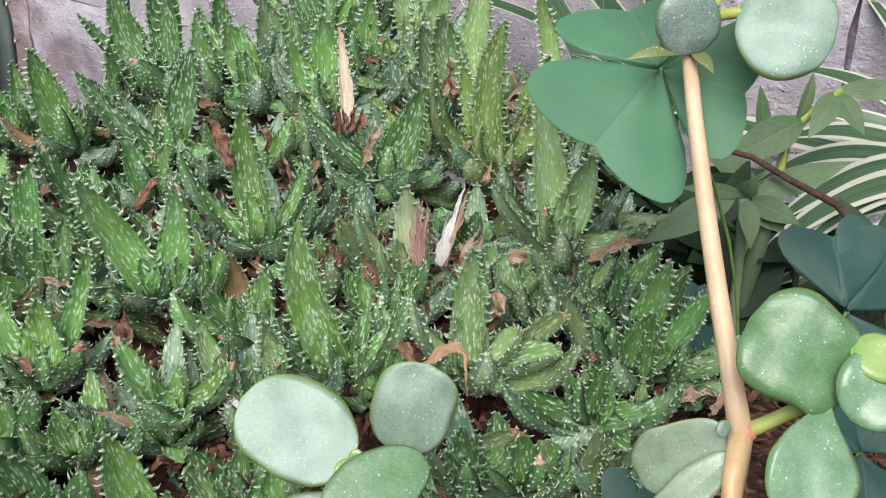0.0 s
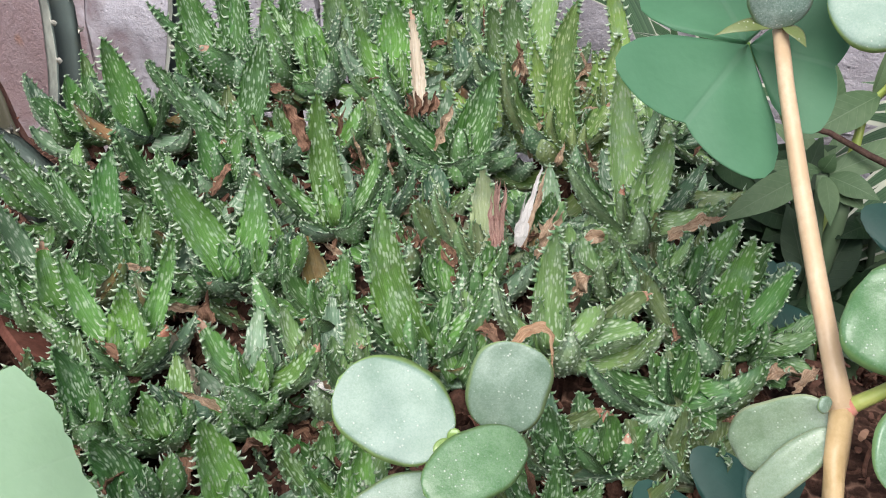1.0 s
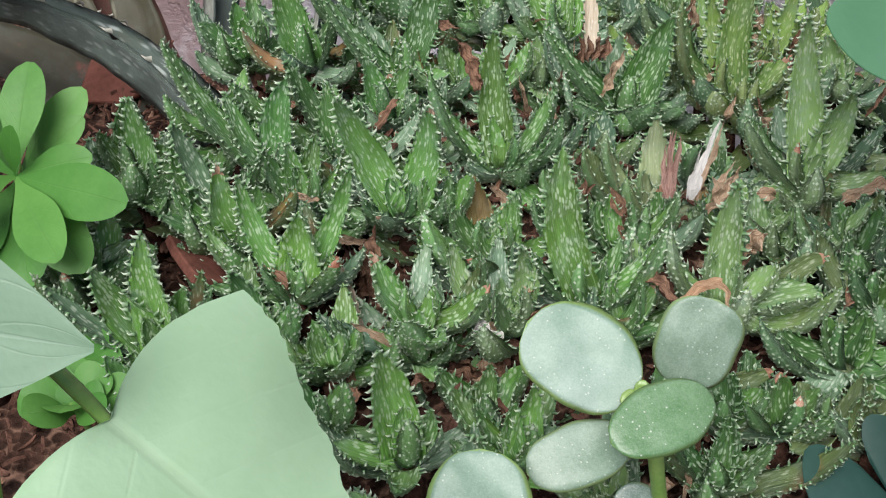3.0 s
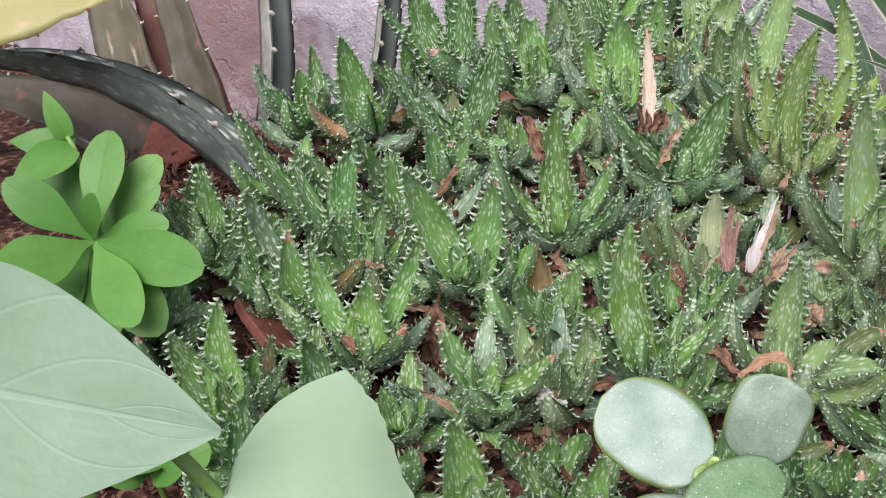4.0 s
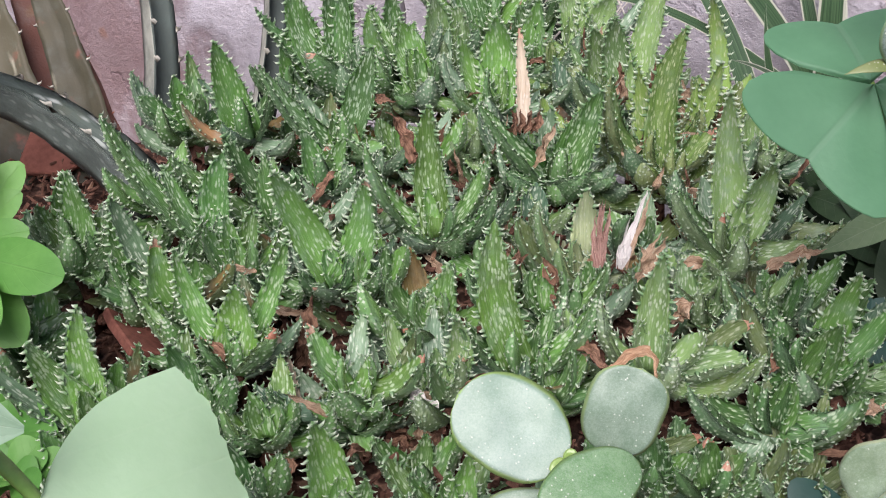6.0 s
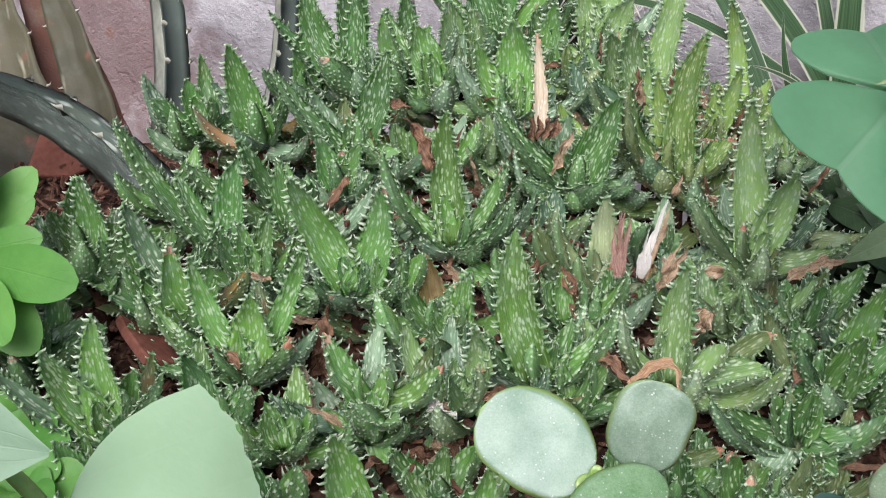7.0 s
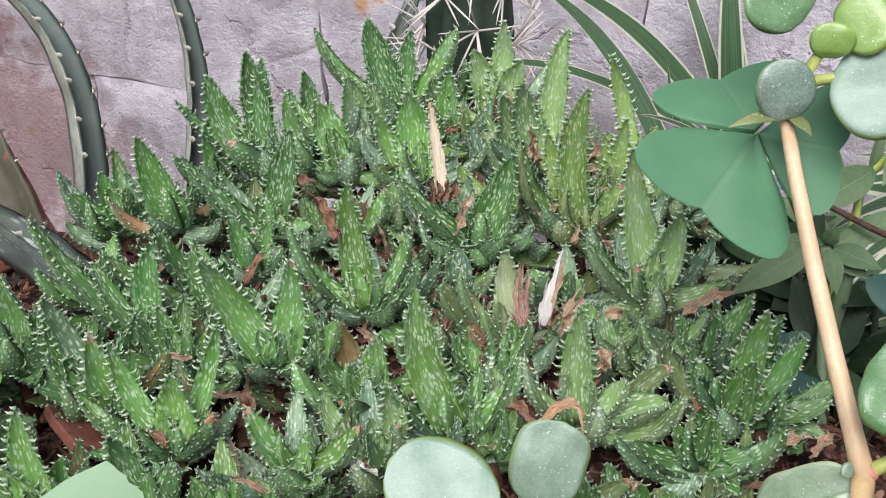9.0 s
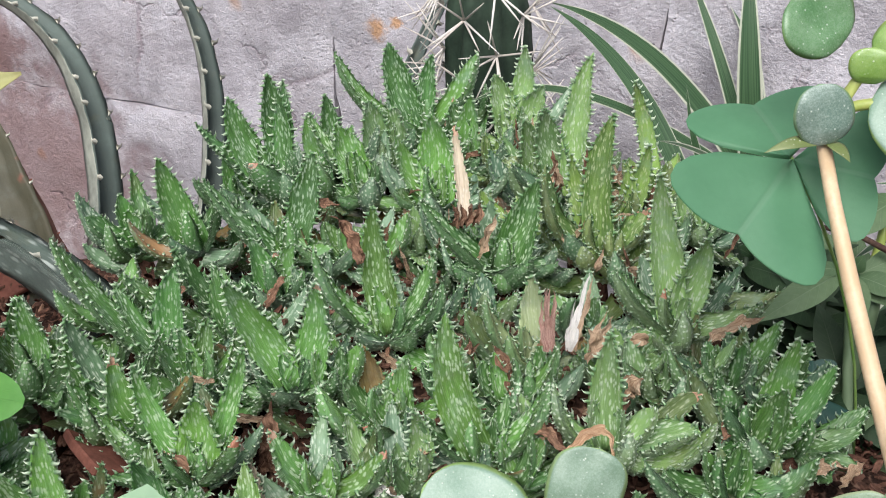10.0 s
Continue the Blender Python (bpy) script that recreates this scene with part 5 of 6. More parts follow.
thin_leaf(herb_fat, (0.1118, 0.3794, 0.0236), (0.1291, 0.3501, 0.0111), 0.0160, (0, -0.7, 0.7), LANCE_SHADE, "lance", 0.05, 0.1)
thin_leaf(herb_fat, (0.1096, 0.3794, 0.0236), (0.0884, 0.3598, 0.0080), 0.0120, (0, -0.7, 0.7), LANCE_SHADE, "lance", 0.05, 0.1)
stem_part(herb_fat, bend((0.1206, 0.3900, 0.0611), (0.1175, 0.3890, 0.0420), (0.1080, 0.3860, -0.0060), 8), [0.0026, 0.0030, 0.0034, 0.0038, 0.0041, 0.0043, 0.0044, 0.0045, 0.0045], [LANCE_LEAF], "pale thick stalk", 10)

def weed_tuft(at, leaves, seed):
    """A low tuft of narrow leaves, most of them coloured dark as in shade."""
    r = random.Random(seed)
    at = Vector(at)
    root = Vector((at.x, at.y, ground_height(at.x, at.y)))
    ob = thing("weed", root, "narrow-leaved weed behind the aloes, coloured dark as in shade", "weed", "shaded weeds")
    stem_part(ob, [root - Vector((0, 0, 0.004)), root.lerp(at, 0.5) + Vector((0.003, 0, 0)), at], [0.0022, 0.0020, 0.0015], [LANCE_SHADE], sides=7)
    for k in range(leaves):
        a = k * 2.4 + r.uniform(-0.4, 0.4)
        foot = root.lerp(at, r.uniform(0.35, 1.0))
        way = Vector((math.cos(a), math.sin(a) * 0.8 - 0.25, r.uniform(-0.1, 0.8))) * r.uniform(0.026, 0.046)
        thin_leaf(ob, foot, foot + way, r.uniform(0.010, 0.018), (0, -0.6, 0.8), LANCE_SHADE if r.random() < 0.75 else LANCE_LEAF, "lance", 0.06, 0.15)


for k, (wx, wy, wz) in enumerate(((0.085, 0.455, 0.045), (0.115, 0.435, 0.04), (0.145, 0.42, 0.035), (0.175, 0.41, 0.03), (0.10, 0.49, 0.04), (0.14, 0.465, 0.035), (0.18, 0.45, 0.03), (0.125, 0.39, 0.02), (0.16, 0.38, 0.015))):
    weed_tuft((wx, wy, wz), 15, 60 + k)

# lime seedling with spoon-shaped leaves
spurge = thing("seedling", (-0.2310, 0.3185, 0.0825), "bright lime-green seedling with spoon-shaped leaves", "seedling", "lime seedlings")
for tip, w in (((-0.2300, 0.3445, 0.1123), 0.0160), ((-0.2588, 0.3176, 0.1055), 0.0150), ((-0.1852, 0.3010, 0.0862), 0.0190), ((-0.2025, 0.3191, 0.0918), 0.0125),
               ((-0.2034, 0.2837, 0.0750), 0.0175), ((-0.2485, 0.2838, 0.0886), 0.0210), ((-0.2017, 0.2967, 0.0614), 0.0190), ((-0.2247, 0.3131, 0.1057), 0.0085)):
    thin_leaf(spurge, (-0.2310, 0.3185, 0.0825), tip, w, (0.02, -0.72, 0.69), LIME_LEAF, "obovate", 0.05, 0.1)
for tip, w in (((-0.2160, 0.3511, 0.0993), 0.0150), ((-0.2559, 0.3493, 0.0979), 0.0160), ((-0.2227, 0.2948, 0.0540), 0.0200), ((-0.2141, 0.3422, 0.0927), 0.0120), ((-0.2463, 0.2938, 0.0576), 0.0180)):
    thin_leaf(spurge, (-0.2373, 0.3297, 0.0734), tip, w, (0.02, -0.72, 0.69), LIME_LEAF, "obovate", 0.04, 0.1)
stalk_to_ground(spurge, (-0.2352, 0.3261, 0.0767), 0.0016, STEM_GREEN, (-0.005, 0.02))
sprout = thing("seedling", (-0.2443, 0.3431, 0.1044), "small lime-green sprout with pointed leaves", "seedling", "lime seedlings")
thin_leaf(sprout, (-0.2472, 0.3452, 0.1081), (-0.2544, 0.3489, 0.1244), 0.0085, (0.2, -0.8, 0.5), LIME_LEAF, "ovate", 0.05, 0.25)
thin_leaf(sprout, (-0.2454, 0.3436, 0.1052), (-0.2592, 0.3203, 0.1004), 0.0150, (0, -0.7, 0.7), LIME_LEAF, "ovate", 0.05, 0.15)
thin_leaf(sprout, (-0.2453, 0.3453, 0.1042), (-0.2677, 0.3417, 0.1072), 0.0120, (0, -0.7, 0.7), LIME_LEAF, "ovate", 0.05, 0.15)
stem_part(sprout, bend((-0.2473, 0.3454, 0.1085), (-0.2421, 0.3441, 0.1016), (-0.2344, 0.3276, 0.0787), 6), [0.0010] * 7, [STEM_GREEN], sides=7)
low_sprout = thing("seedling", (-0.1999, 0.2739, 0.0425), "low lime-green seedling with small rounded leaves", "seedling", "lime seedlings")
for tip, w in (((-0.2130, 0.2772, 0.0495), 0.0110), ((-0.2018, 0.2796, 0.0517), 0.0100), ((-0.1892, 0.2770, 0.0513), 0.0105), ((-0.1828, 0.2701, 0.0472), 0.0110), ((-0.1820, 0.2611, 0.0442), 0.0110), ((-0.1908, 0.2573, 0.0432), 0.0110), ((-0.2022, 0.2592, 0.0441), 0.0110), ((-0.2122, 0.2671, 0.0467), 0.0110)):
    thin_leaf(low_sprout, (-0.2008, 0.2753, 0.0411), tip, w, (0.02, -0.6, 0.8), LIME_LEAF, "obovate", 0.05, 0.1)
for tip, w in (((-0.2162, 0.2929, 0.0465), 0.0110), ((-0.2020, 0.2936, 0.0456), 0.0110), ((-0.2242, 0.2860, 0.0371), 0.0120)):
    thin_leaf(low_sprout, (-0.2102, 0.2910, 0.0335), tip, w, (0.02, -0.6, 0.8), LIME_LEAF, "obovate", 0.05, 0.1)
stalk_to_ground(low_sprout, (-0.2016, 0.2775, 0.0410), 0.0012, STEM_GREEN)

# soft round-leaved sprout below the broad leaves
soft_at = Vector((-0.1930, 0.2520, 0.0440))
soft = thing("seedling", soft_at, "soft light-green round-leaved sprout below the broad leaves", "seedling", "lime seedlings")
for k in range(9):
    a = 2.4 * k
    reach = 0.011 + 0.0012 * k
    tip = soft_at + Vector((math.cos(a) * reach, math.sin(a) * reach * 0.8, 0.004 + 0.0012 * (k % 4)))
    thin_leaf(soft, soft_at + Vector((0, 0, -0.0006 * k)), tip, 0.012 + 0.0009 * (k % 5), (0.05, -0.45, 0.9), LIME_LEAF, "obovate", 0.06, 0.12, wave=0.12)
stalk_to_ground(soft, soft_at, 0.0012, STEM_GREEN)

# broad pale leaves close to the eye
broad = thing("broad_leaved_weed", (-0.1299, 0.1480, 0.1416), "pale green broad-leaved weed with thin veined leaves", "weed")
lobed_leaf(broad, (-0.1220, 0.1430, 0.1500), (0.765, -0.192, -0.615), (0.506, -0.411, 0.758), BROAD_LEAF, 0.038, 0.018, "pale green heart-shaped leaf with fine veins")
thin_leaf(broad, (-0.1880, 0.1395, 0.1786), (-0.1171, 0.1349, 0.1743), 0.0450, (-0.05, -0.8, 0.6), BROAD_GREY, "ovate", 0.03, 0.12, wave=0.05, rings=30, cols=14, label="grey-green pointed leaf")
stem_part(broad, bend((-0.1196, 0.1418, 0.1472), (-0.1290, 0.1490, 0.1498), (-0.1500, 0.1670, 0.1470), 8), [0.0007, 0.0011, 0.0014, 0.0015, 0.0016, 0.0016, 0.0016, 0.0016, 0.0016], [STEM_GREEN], "pale green leaf stalk", 8)
stem_part(broad, bend((-0.1500, 0.1670, 0.1470), (-0.1740, 0.1860, 0.1400), (-0.1610, 0.1523, 0.0765), 8), [0.0016] * 9, [STEM_GREEN], "pale green leaf stalk", 8)
broad_root = Vector((-0.1610, 0.1523, 0.0765))
stem_part(broad, [broad_root, (broad_root.x, broad_root.y, ground_height(broad_root.x, broad_root.y) - 0.004)], [0.0018, 0.0022], [STEM_GREEN], "main stalk", 8)
stem_part(broad, bend((-0.1828, 0.1377, 0.1911), (-0.2076, 0.1468, 0.1647), broad_root, 8), [0.0015] * 9, [STEM_GREEN], "thin leaf stalk", 8)


# ---- strap-leaved variegated plant ----
def strap(parent, p0, p1, p2, width, skin=None, face=(0, -0.7, 0.7), fold=0.18):
    loc = parent.location
    verts, faces, uvs, _ = ribbon(Vector(p0) - loc, Vector(p1) - loc, Vector(p2) - loc, width, face, "strap", 0.0004, 0.0004, 22, 6, fold, thin=True)
    part("leaf", mesh_of("leaf", verts, faces, [skin or STRAP_WHITE], None, uvs), parent)


spider = thing("spider_plant", (0.2357, 0.4721, 0.0333), "variegated spider plant with long green and white strap leaves", "spider plant")
crown = (0.2357, 0.4721, 0.0333)
strap(spider, crown, (0.1791, 0.4881, 0.0587), (0.1260, 0.4362, 0.0525), 0.0110)
strap(spider, crown, (0.1928, 0.5001, 0.0587), (0.1433, 0.4733, 0.0545), 0.0120)
strap(spider, crown, (0.1909, 0.4765, 0.0591), (0.1286, 0.4247, 0.0346), 0.0140)
strap(spider, crown, (0.1776, 0.4621, 0.0553), (0.1169, 0.4060, 0.0242), 0.0130)
strap(spider, crown, (0.1961, 0.4698, 0.0485), (0.1381, 0.4184, 0.0247), 0.0120)
strap(spider, crown, (0.2120, 0.5194, 0.0700), (0.1647, 0.5558, 0.0532), 0.0110)
strap(spider, crown, (0.1878, 0.4422, 0.0243), (0.1265, 0.4119, 0.0147), 0.0120)
strap(spider, crown, (0.2265, 0.5331, 0.0728), (0.2051, 0.6129, 0.0862), 0.0110)
strap(spider, crown, (0.2084, 0.4988, 0.0566), (0.1592, 0.5088, 0.0541), 0.0120, STRAP)
strap(spider, crown, (0.2060, 0.4904, 0.0434), (0.1590, 0.4713, 0.0328), 0.0130, STRAP)
strap(spider, crown, (0.2050, 0.4718, 0.0331), (0.1485, 0.4418, 0.0240), 0.0120, STRAP)
far_crown = (0.1177, 0.5811, 0.0186)
strap(spider, far_crown, (0.0677, 0.5937, 0.1058), (0.0054, 0.5710, 0.1297), 0.0125, STRAP)
strap(spider, (0.0812, 0.5321, 0.0143), (0.0582, 0.5754, 0.0937), (0.0054, 0.5700, 0.1279), 0.0110, STRAP)
strap(spider, far_crown, (0.0136, 0.5699, 0.1066), (-0.0385, 0.5179, 0.0978), 0.0060, STRAP)
strap(spider, far_crown, (0.1034, 0.6048, 0.0827), (0.0834, 0.6299, 0.1292), 0.0085, STRAP)
strap(spider, far_crown, (0.1077, 0.5748, 0.0904), (0.1110, 0.6033, 0.1416), 0.0150, STRAP)
strap(spider, far_crown, (0.1323, 0.6175, 0.0837), (0.1021, 0.6354, 0.1176), 0.0090, STRAP)
strap(spider, far_crown, (0.0786, 0.5371, 0.0649), (0.0507, 0.5009, 0.0834), 0.0045, STRAP_WHITE)
strap(spider, far_crown, (0.0786, 0.5377, 0.0247), (0.0724, 0.5515, 0.0912), 0.0065, STRAP)
strap(spider, far_crown, crown, (0.2367, 0.4587, 0.0494), 0.0110)
foot = Vector(far_crown)
stem_part(spider, [foot, (foot.x, foot.y, ground_height(foot.x, foot.y) - 0.005)], [0.005, 0.008], [LANCE_SHADE], "dull crown", 8)


# ---- large grey aloe by the wall ----
def big_leaf(parent, p0, p1, p2, width, face, skin, tooth, seed, thick=0.16, spacing=0.0115, size=0.0052, fold=0.35):
    loc = parent.location
    verts, faces, uvs, margins = ribbon(Vector(p0) - loc, Vector(p1) - loc, Vector(p2) - loc, width, face, "taper", width * 0.02, width * thick, 30, 8, fold, cm=True, seed=seed, lump=0.05)
    uvs = [((u - 10) * 0.35 + 10 if u > 5 else u * 0.35, v * 0.35) for u, v in uvs]
    slots = [0] * len(faces)
    r = random.Random(seed)
    length = (Vector(p1) - Vector(p0)).length * 0.5 + (Vector(p2) - Vector(p1)).length * 0.5
    count = int(length * 1.1 / spacing)
    for side in (0, 1):
        for k in range(count):
            s = (k + r.uniform(0.3, 0.7)) / count
            i = min(29, int(s * 30))
            (pa, out, t, n), (pb, _, _, _) = margins[i][side], margins[i + 1][side]
            spike(verts, faces, slots, uvs, pa.lerp(pb, s * 30 - i), out, t, n, size * r.uniform(0.6, 1.1), size * 0.36)
    part("leaf", mesh_of("leaf", verts, faces, [skin, tooth], slots, uvs), parent)


big_foot = Vector((-0.2267, 0.4753, -0.0101))
big = thing("large_aloe", (big_foot.x, big_foot.y, ground_height(big_foot.x, big_foot.y)), "large grey-green aloe with arching toothed leaves by the wall", "aloe plant")
big_leaf(big, (-0.2495, 0.5621, 0.0013), (-0.2388, 0.6233, 0.1116), (-0.3219, 0.6326, 0.1323), 0.023, (0.90, -0.24, 0.15), GREY_ALOE, PALE_TOOTH, 1, thick=0.04, fold=1.3)
big_leaf(big, (-0.1924, 0.5774, 0.0054), (-0.1745, 0.6393, 0.0959), (-0.2192, 0.6607, 0.1369), 0.017, (0.84, -0.46, 0.15), GREY_ALOE, PALE_TOOTH, 2, thick=0.05, fold=1.3)
big_leaf(big, (-0.2686, 0.5448, -0.0055), (-0.2909, 0.5804, 0.0350), (-0.3146, 0.6042, 0.0943), 0.027, (0.1, -0.9, 0.3), BROWN_ALOE, PALE_TOOTH, 3, size=0.003, spacing=0.014)
big_leaf(big, (-0.2083, 0.4297, 0.0264), (-0.2696, 0.4766, 0.0742), (-0.3719, 0.4627, 0.0756), 0.031, (0.42, 0.33, 0.84), SLATE_ALOE, PALE_TOOTH, 4, thick=0.05, fold=1.25, size=0.0058, spacing=0.0135)
big_leaf(big, (-0.2558, 0.4883, -0.0205), (-0.3123, 0.5180, 0.0366), (-0.3969, 0.4990, 0.0448), 0.040, (0.25, -0.5, 0.8), BROWN_ALOE, PALE_TOOTH, 6, size=0.003)
big_leaf(big, (-0.3780, 0.4112, 0.1087), (-0.3018, 0.4317, 0.1230), (-0.2237, 0.4562, 0.1428), 0.050, (-0.15, -0.8, 0.55), GOLD_ALOE, RED_TOOTH, 7, size=0.0022)
big_leaf(big, (-0.0845, 0.5903, 0.0449), (-0.0710, 0.6257, 0.0875), (-0.0346, 0.6619, 0.1307), 0.013, (0.5, -0.8, 0.1), GREY_ALOE, PALE_TOOTH, 8)
big_leaf(big, (-0.2948, 0.5238, -0.0131), (-0.3274, 0.5790, 0.0408), (-0.3508, 0.6045, 0.1026), 0.036, (0.1, -0.9, 0.3), BROWN_ALOE, PALE_TOOTH, 9, size=0.003, spacing=0.016)
# added leaf shape, standing in for the shadowed clay strip between the brown leaves
big_leaf(big, (-0.2700, 0.5500, -0.0150), (-0.3080, 0.5960, 0.0350), (-0.3280, 0.6180, 0.1050), 0.040, (0.1, -0.9, 0.3), RED_FILL, RED_TOOTH, 12, size=0.002, spacing=0.02)
stem_part(big, [big_foot, (big_foot.x, big_foot.y, ground_height(big_foot.x, big_foot.y) - 0.01)], [0.018, 0.016], [BARK], "woody stump", 10)


# ---- cactus ----
def build_cactus():
    top = Vector((-0.0267, 0.5797, 0.1470))
    floor_z = ground_height(top.x, top.y)
    ob = thing("cactus", (top.x, top.y, floor_z), "dark green ribbed cactus with long white spines", "cactus")
    high = top.z - floor_z + 0.03
    verts, faces = [], []
    ribs, per, rows = 9, 4, 16
    n = ribs * per
    for k in range(rows + 1):
        v = k / rows
        body = 0.021 * (1 - max(0, (v - 0.75) / 0.25) ** 2.2 * 0.92)
        for j in range(n):
            a = 2 * math.pi * j / n
            q = body * (1 + 0.13 * math.cos(ribs * a))
            verts.append((math.cos(a) * q, math.sin(a) * q, v * high))
    for k in range(rows):
        for j in range(n):
            a, b = k * n + j, k * n + (j + 1) % n
            faces.append((a, b, b + n, a + n))
    faces.append(tuple(range(rows * n, rows * n + n)))
    body = part("body", mesh_of("body", verts, faces, [CACTUS]), ob)
    r = random.Random(5)
    for rib in range(ribs):
        a = 2 * math.pi * rib / ribs
        if math.sin(a) > 0.5:
            continue
        for k in range(4):
            p = Vector((math.cos(a) * 0.0235, math.sin(a) * 0.0235, high * (0.50 + 0.11 * k + 0.05 * (rib % 2))))
            for m in range(8):
                b = r.uniform(0, 6.28)
                d = (Vector((math.cos(a), math.sin(a), 0)) * 0.55 + Vector((-math.sin(a), math.cos(a), 0)) * math.cos(b) + Vector((0, 0, 1)) * math.sin(b)).normalized()
                size = r.uniform(0.020, 0.034)
                part("spine", tube_mesh([p, p + d * size * 0.6, p + d * size], [0.00065, 0.0005, 0.00015], 5, [SPINE], "spine"), body)


build_cactus()


# ---- dry matter ----
SHRED_LOW = Vector((-0.0133, 0.3469, 0.0704))
SHRED_STEP = (Vector((0.0071, 0.3470, 0.0697)) - SHRED_LOW) / 100
SHRED_RISE = (Vector((-0.0125, 0.3602, 0.0862)) - SHRED_LOW) / 100
def dry_blade(name, p0, p1, p2, width, mat, label, category, fold=0.5, wave=0.25, group="", face=(0, -0.7, 0.7), kind="lance"):
    at = Vector(p0)
    verts, faces, uvs, _ = ribbon((0, 0, 0), Vector(p1) - at, Vector(p2) - at, width, face, kind, 0.0003, 0.0003, 24, 8, fold, wave=wave, seed=int(abs(at.x) * 1e5), thin=True, twist=random.Random(int(at.y * 1e6)).uniform(-2.2, 2.2))
    verts = [v + noise.noise_vector((v + at) * 260) * width * 0.38 + noise.noise_vector((v + at) * 800) * width * 0.16 for v in verts]
    ob = tagged(new(name, mesh_of(name, verts, faces, [mat], None, uvs)), label, category, group)
    ob.location = at
    return ob


def withered_leaf(base, tip, width, skin, label, seed, low=0.4, wave=0.2):
    at = Vector(base) - (Vector(tip) - Vector(base)) * low
    me = aloe_leaf((0, 0, 0), Vector(tip) - at, width, (random.Random(seed).uniform(-0.5, 0.5), -0.8, 0.5), skin, TOOTH, 0.08, spacing=0.0034, size=0.0026, thick=0.35, seed=seed, wave=wave, dry=True)
    me.name = "dry_leaf"
    ob = tagged(new("dry_leaf", me), label, "dry leaf", "dry leaves")
    ob.location = at


withered_leaf((-0.0405, 0.4163, 0.0899), (-0.0438, 0.4360, 0.1236), 0.0056, WITHERED, "cream-yellow withered aloe leaf standing upright", 5, 0.04, 0.3)
for dx in range(4):
    low = Vector((-0.0405 + 0.0024 * (dx - 1.5), 0.4150, 0.0870))
    dry_blade("dry_leaf", low, low + Vector((0.001 * dx, -0.002, 0.005)), low + Vector((0.0012 * (dx - 1), -0.001, 0.011)), 0.0034, TAN, "brown scrap at the foot of a withered leaf", "dry leaf", 0.8, 0.6, "dry leaves", kind="strap")
withered_leaf((-0.1174, 0.3153, 0.0346), (-0.1234, 0.3218, 0.0547), 0.0085, WITHERED, "yellowing aloe leaf beside bark", 4)
shreds = [(rnd.uniform(962, 984), rnd.uniform(-6, 12), rnd.uniform(500, 585), rnd.uniform(0.0012, 0.0022), SHRED, "reddish-brown") for _ in range(12)]
shreds += [(rnd.uniform(1001, 1012), rnd.uniform(4, 16), rnd.uniform(520, 575), rnd.uniform(0.0012, 0.0018), PALE_STRAW, "bleached") for _ in range(5)]
shreds += [(1008, 40, 478, 0.0024, PALE_STRAW, "bleached"), (1012, 42, 482, 0.0020, STRAW, "cream"), (1018, 34, 520, 0.0018, STRAW, "cream"), (1040, 36, 552, 0.0024, STRAW, "cream"), (1052, -12, 580, 0.0022, STRAW, "cream")]
for x0, lean, top, w, mat, say in shreds:
    lo, hi = SHRED_LOW + (x0 - 960) * SHRED_STEP, SHRED_LOW + (x0 + lean - 960) * SHRED_STEP + (622 - top) * SHRED_RISE
    mid = lo.lerp(hi, 0.5) + Vector((rnd.uniform(-0.0025, 0.0025), rnd.uniform(-0.002, 0.002), 0))
    dry_blade("straw", lo, mid, hi, w, mat, say + " shred of dry leaf standing in a heart", "straw", 0.6, 0.4, "straws", kind="strap" if mat is SHRED else "lance")
withered_leaf((0.0297, 0.3211, 0.0590), (0.0402, 0.3226, 0.0673), 0.0090, ALOE["d"], "yellowed aloe leaf with a dry edge", 14)
dry_blade("dry_leaf", (0.0150, 0.3266, 0.0634), (0.0167, 0.3241, 0.0712), (0.0203, 0.3252, 0.0731), 0.0070, STRAW, "tan curled dry leaf scrap", "dry leaf", 0.5, 0.5, kind="ovate")
dry_blade("dry_leaf", (0.0030, 0.3460, 0.0660), (0.0071, 0.3450, 0.0764), (0.0114, 0.3489, 0.0833), 0.0040, STRAW, "tan curled dry leaf scrap", "dry leaf", 0.6, 0.5, kind="strap")
dry_blade("dry_leaf", (-0.0800, 0.3806, 0.0891), (-0.0816, 0.3831, 0.1000), (-0.0907, 0.3854, 0.1088), 0.0060, TAN, "brown rolled dry leaf", "dry leaf", 0.7, 0.3)
dry_blade("dry_leaf", (-0.0237, 0.3468, 0.0563), (-0.0277, 0.3475, 0.0660), (-0.0313, 0.3486, 0.0723), 0.0040, TAN, "brown rolled dry leaf", "dry leaf", 0.7, 0.3)
dry_blade("dry_leaf", (-0.1023, 0.4323, 0.0908), (-0.0976, 0.4319, 0.0898), (-0.0917, 0.4320, 0.0896), 0.0040, TAN, "brown strip of dry leaf", "dry leaf", 0.4, 0.2)
dry_blade("dry_leaf", (-0.0157, 0.3247, 0.0572), (-0.0107, 0.3119, 0.0546), (-0.0080, 0.3096, 0.0503), 0.0050, BARK, "dark brown shrivelled leaf", "dry leaf", 0.7, 0.3)
dry_blade("dry_leaf", (-0.0090, 0.2957, 0.0640), (0.0078, 0.3050, 0.0800), (0.0058, 0.2830, 0.0650), 0.0030, ORANGE_DRY, "thin curled orange-brown dry leaf", "dry leaf", 0.5, 0.3, kind="strap")
dry_blade("dry_leaf", (-0.0179, 0.3145, 0.0600), (-0.0140, 0.3060, 0.0670), (-0.0085, 0.2957, 0.0640), 0.0048, TAN, "crumpled brown dry leaf", "dry leaf", 0.8, 0.5, kind="strap")
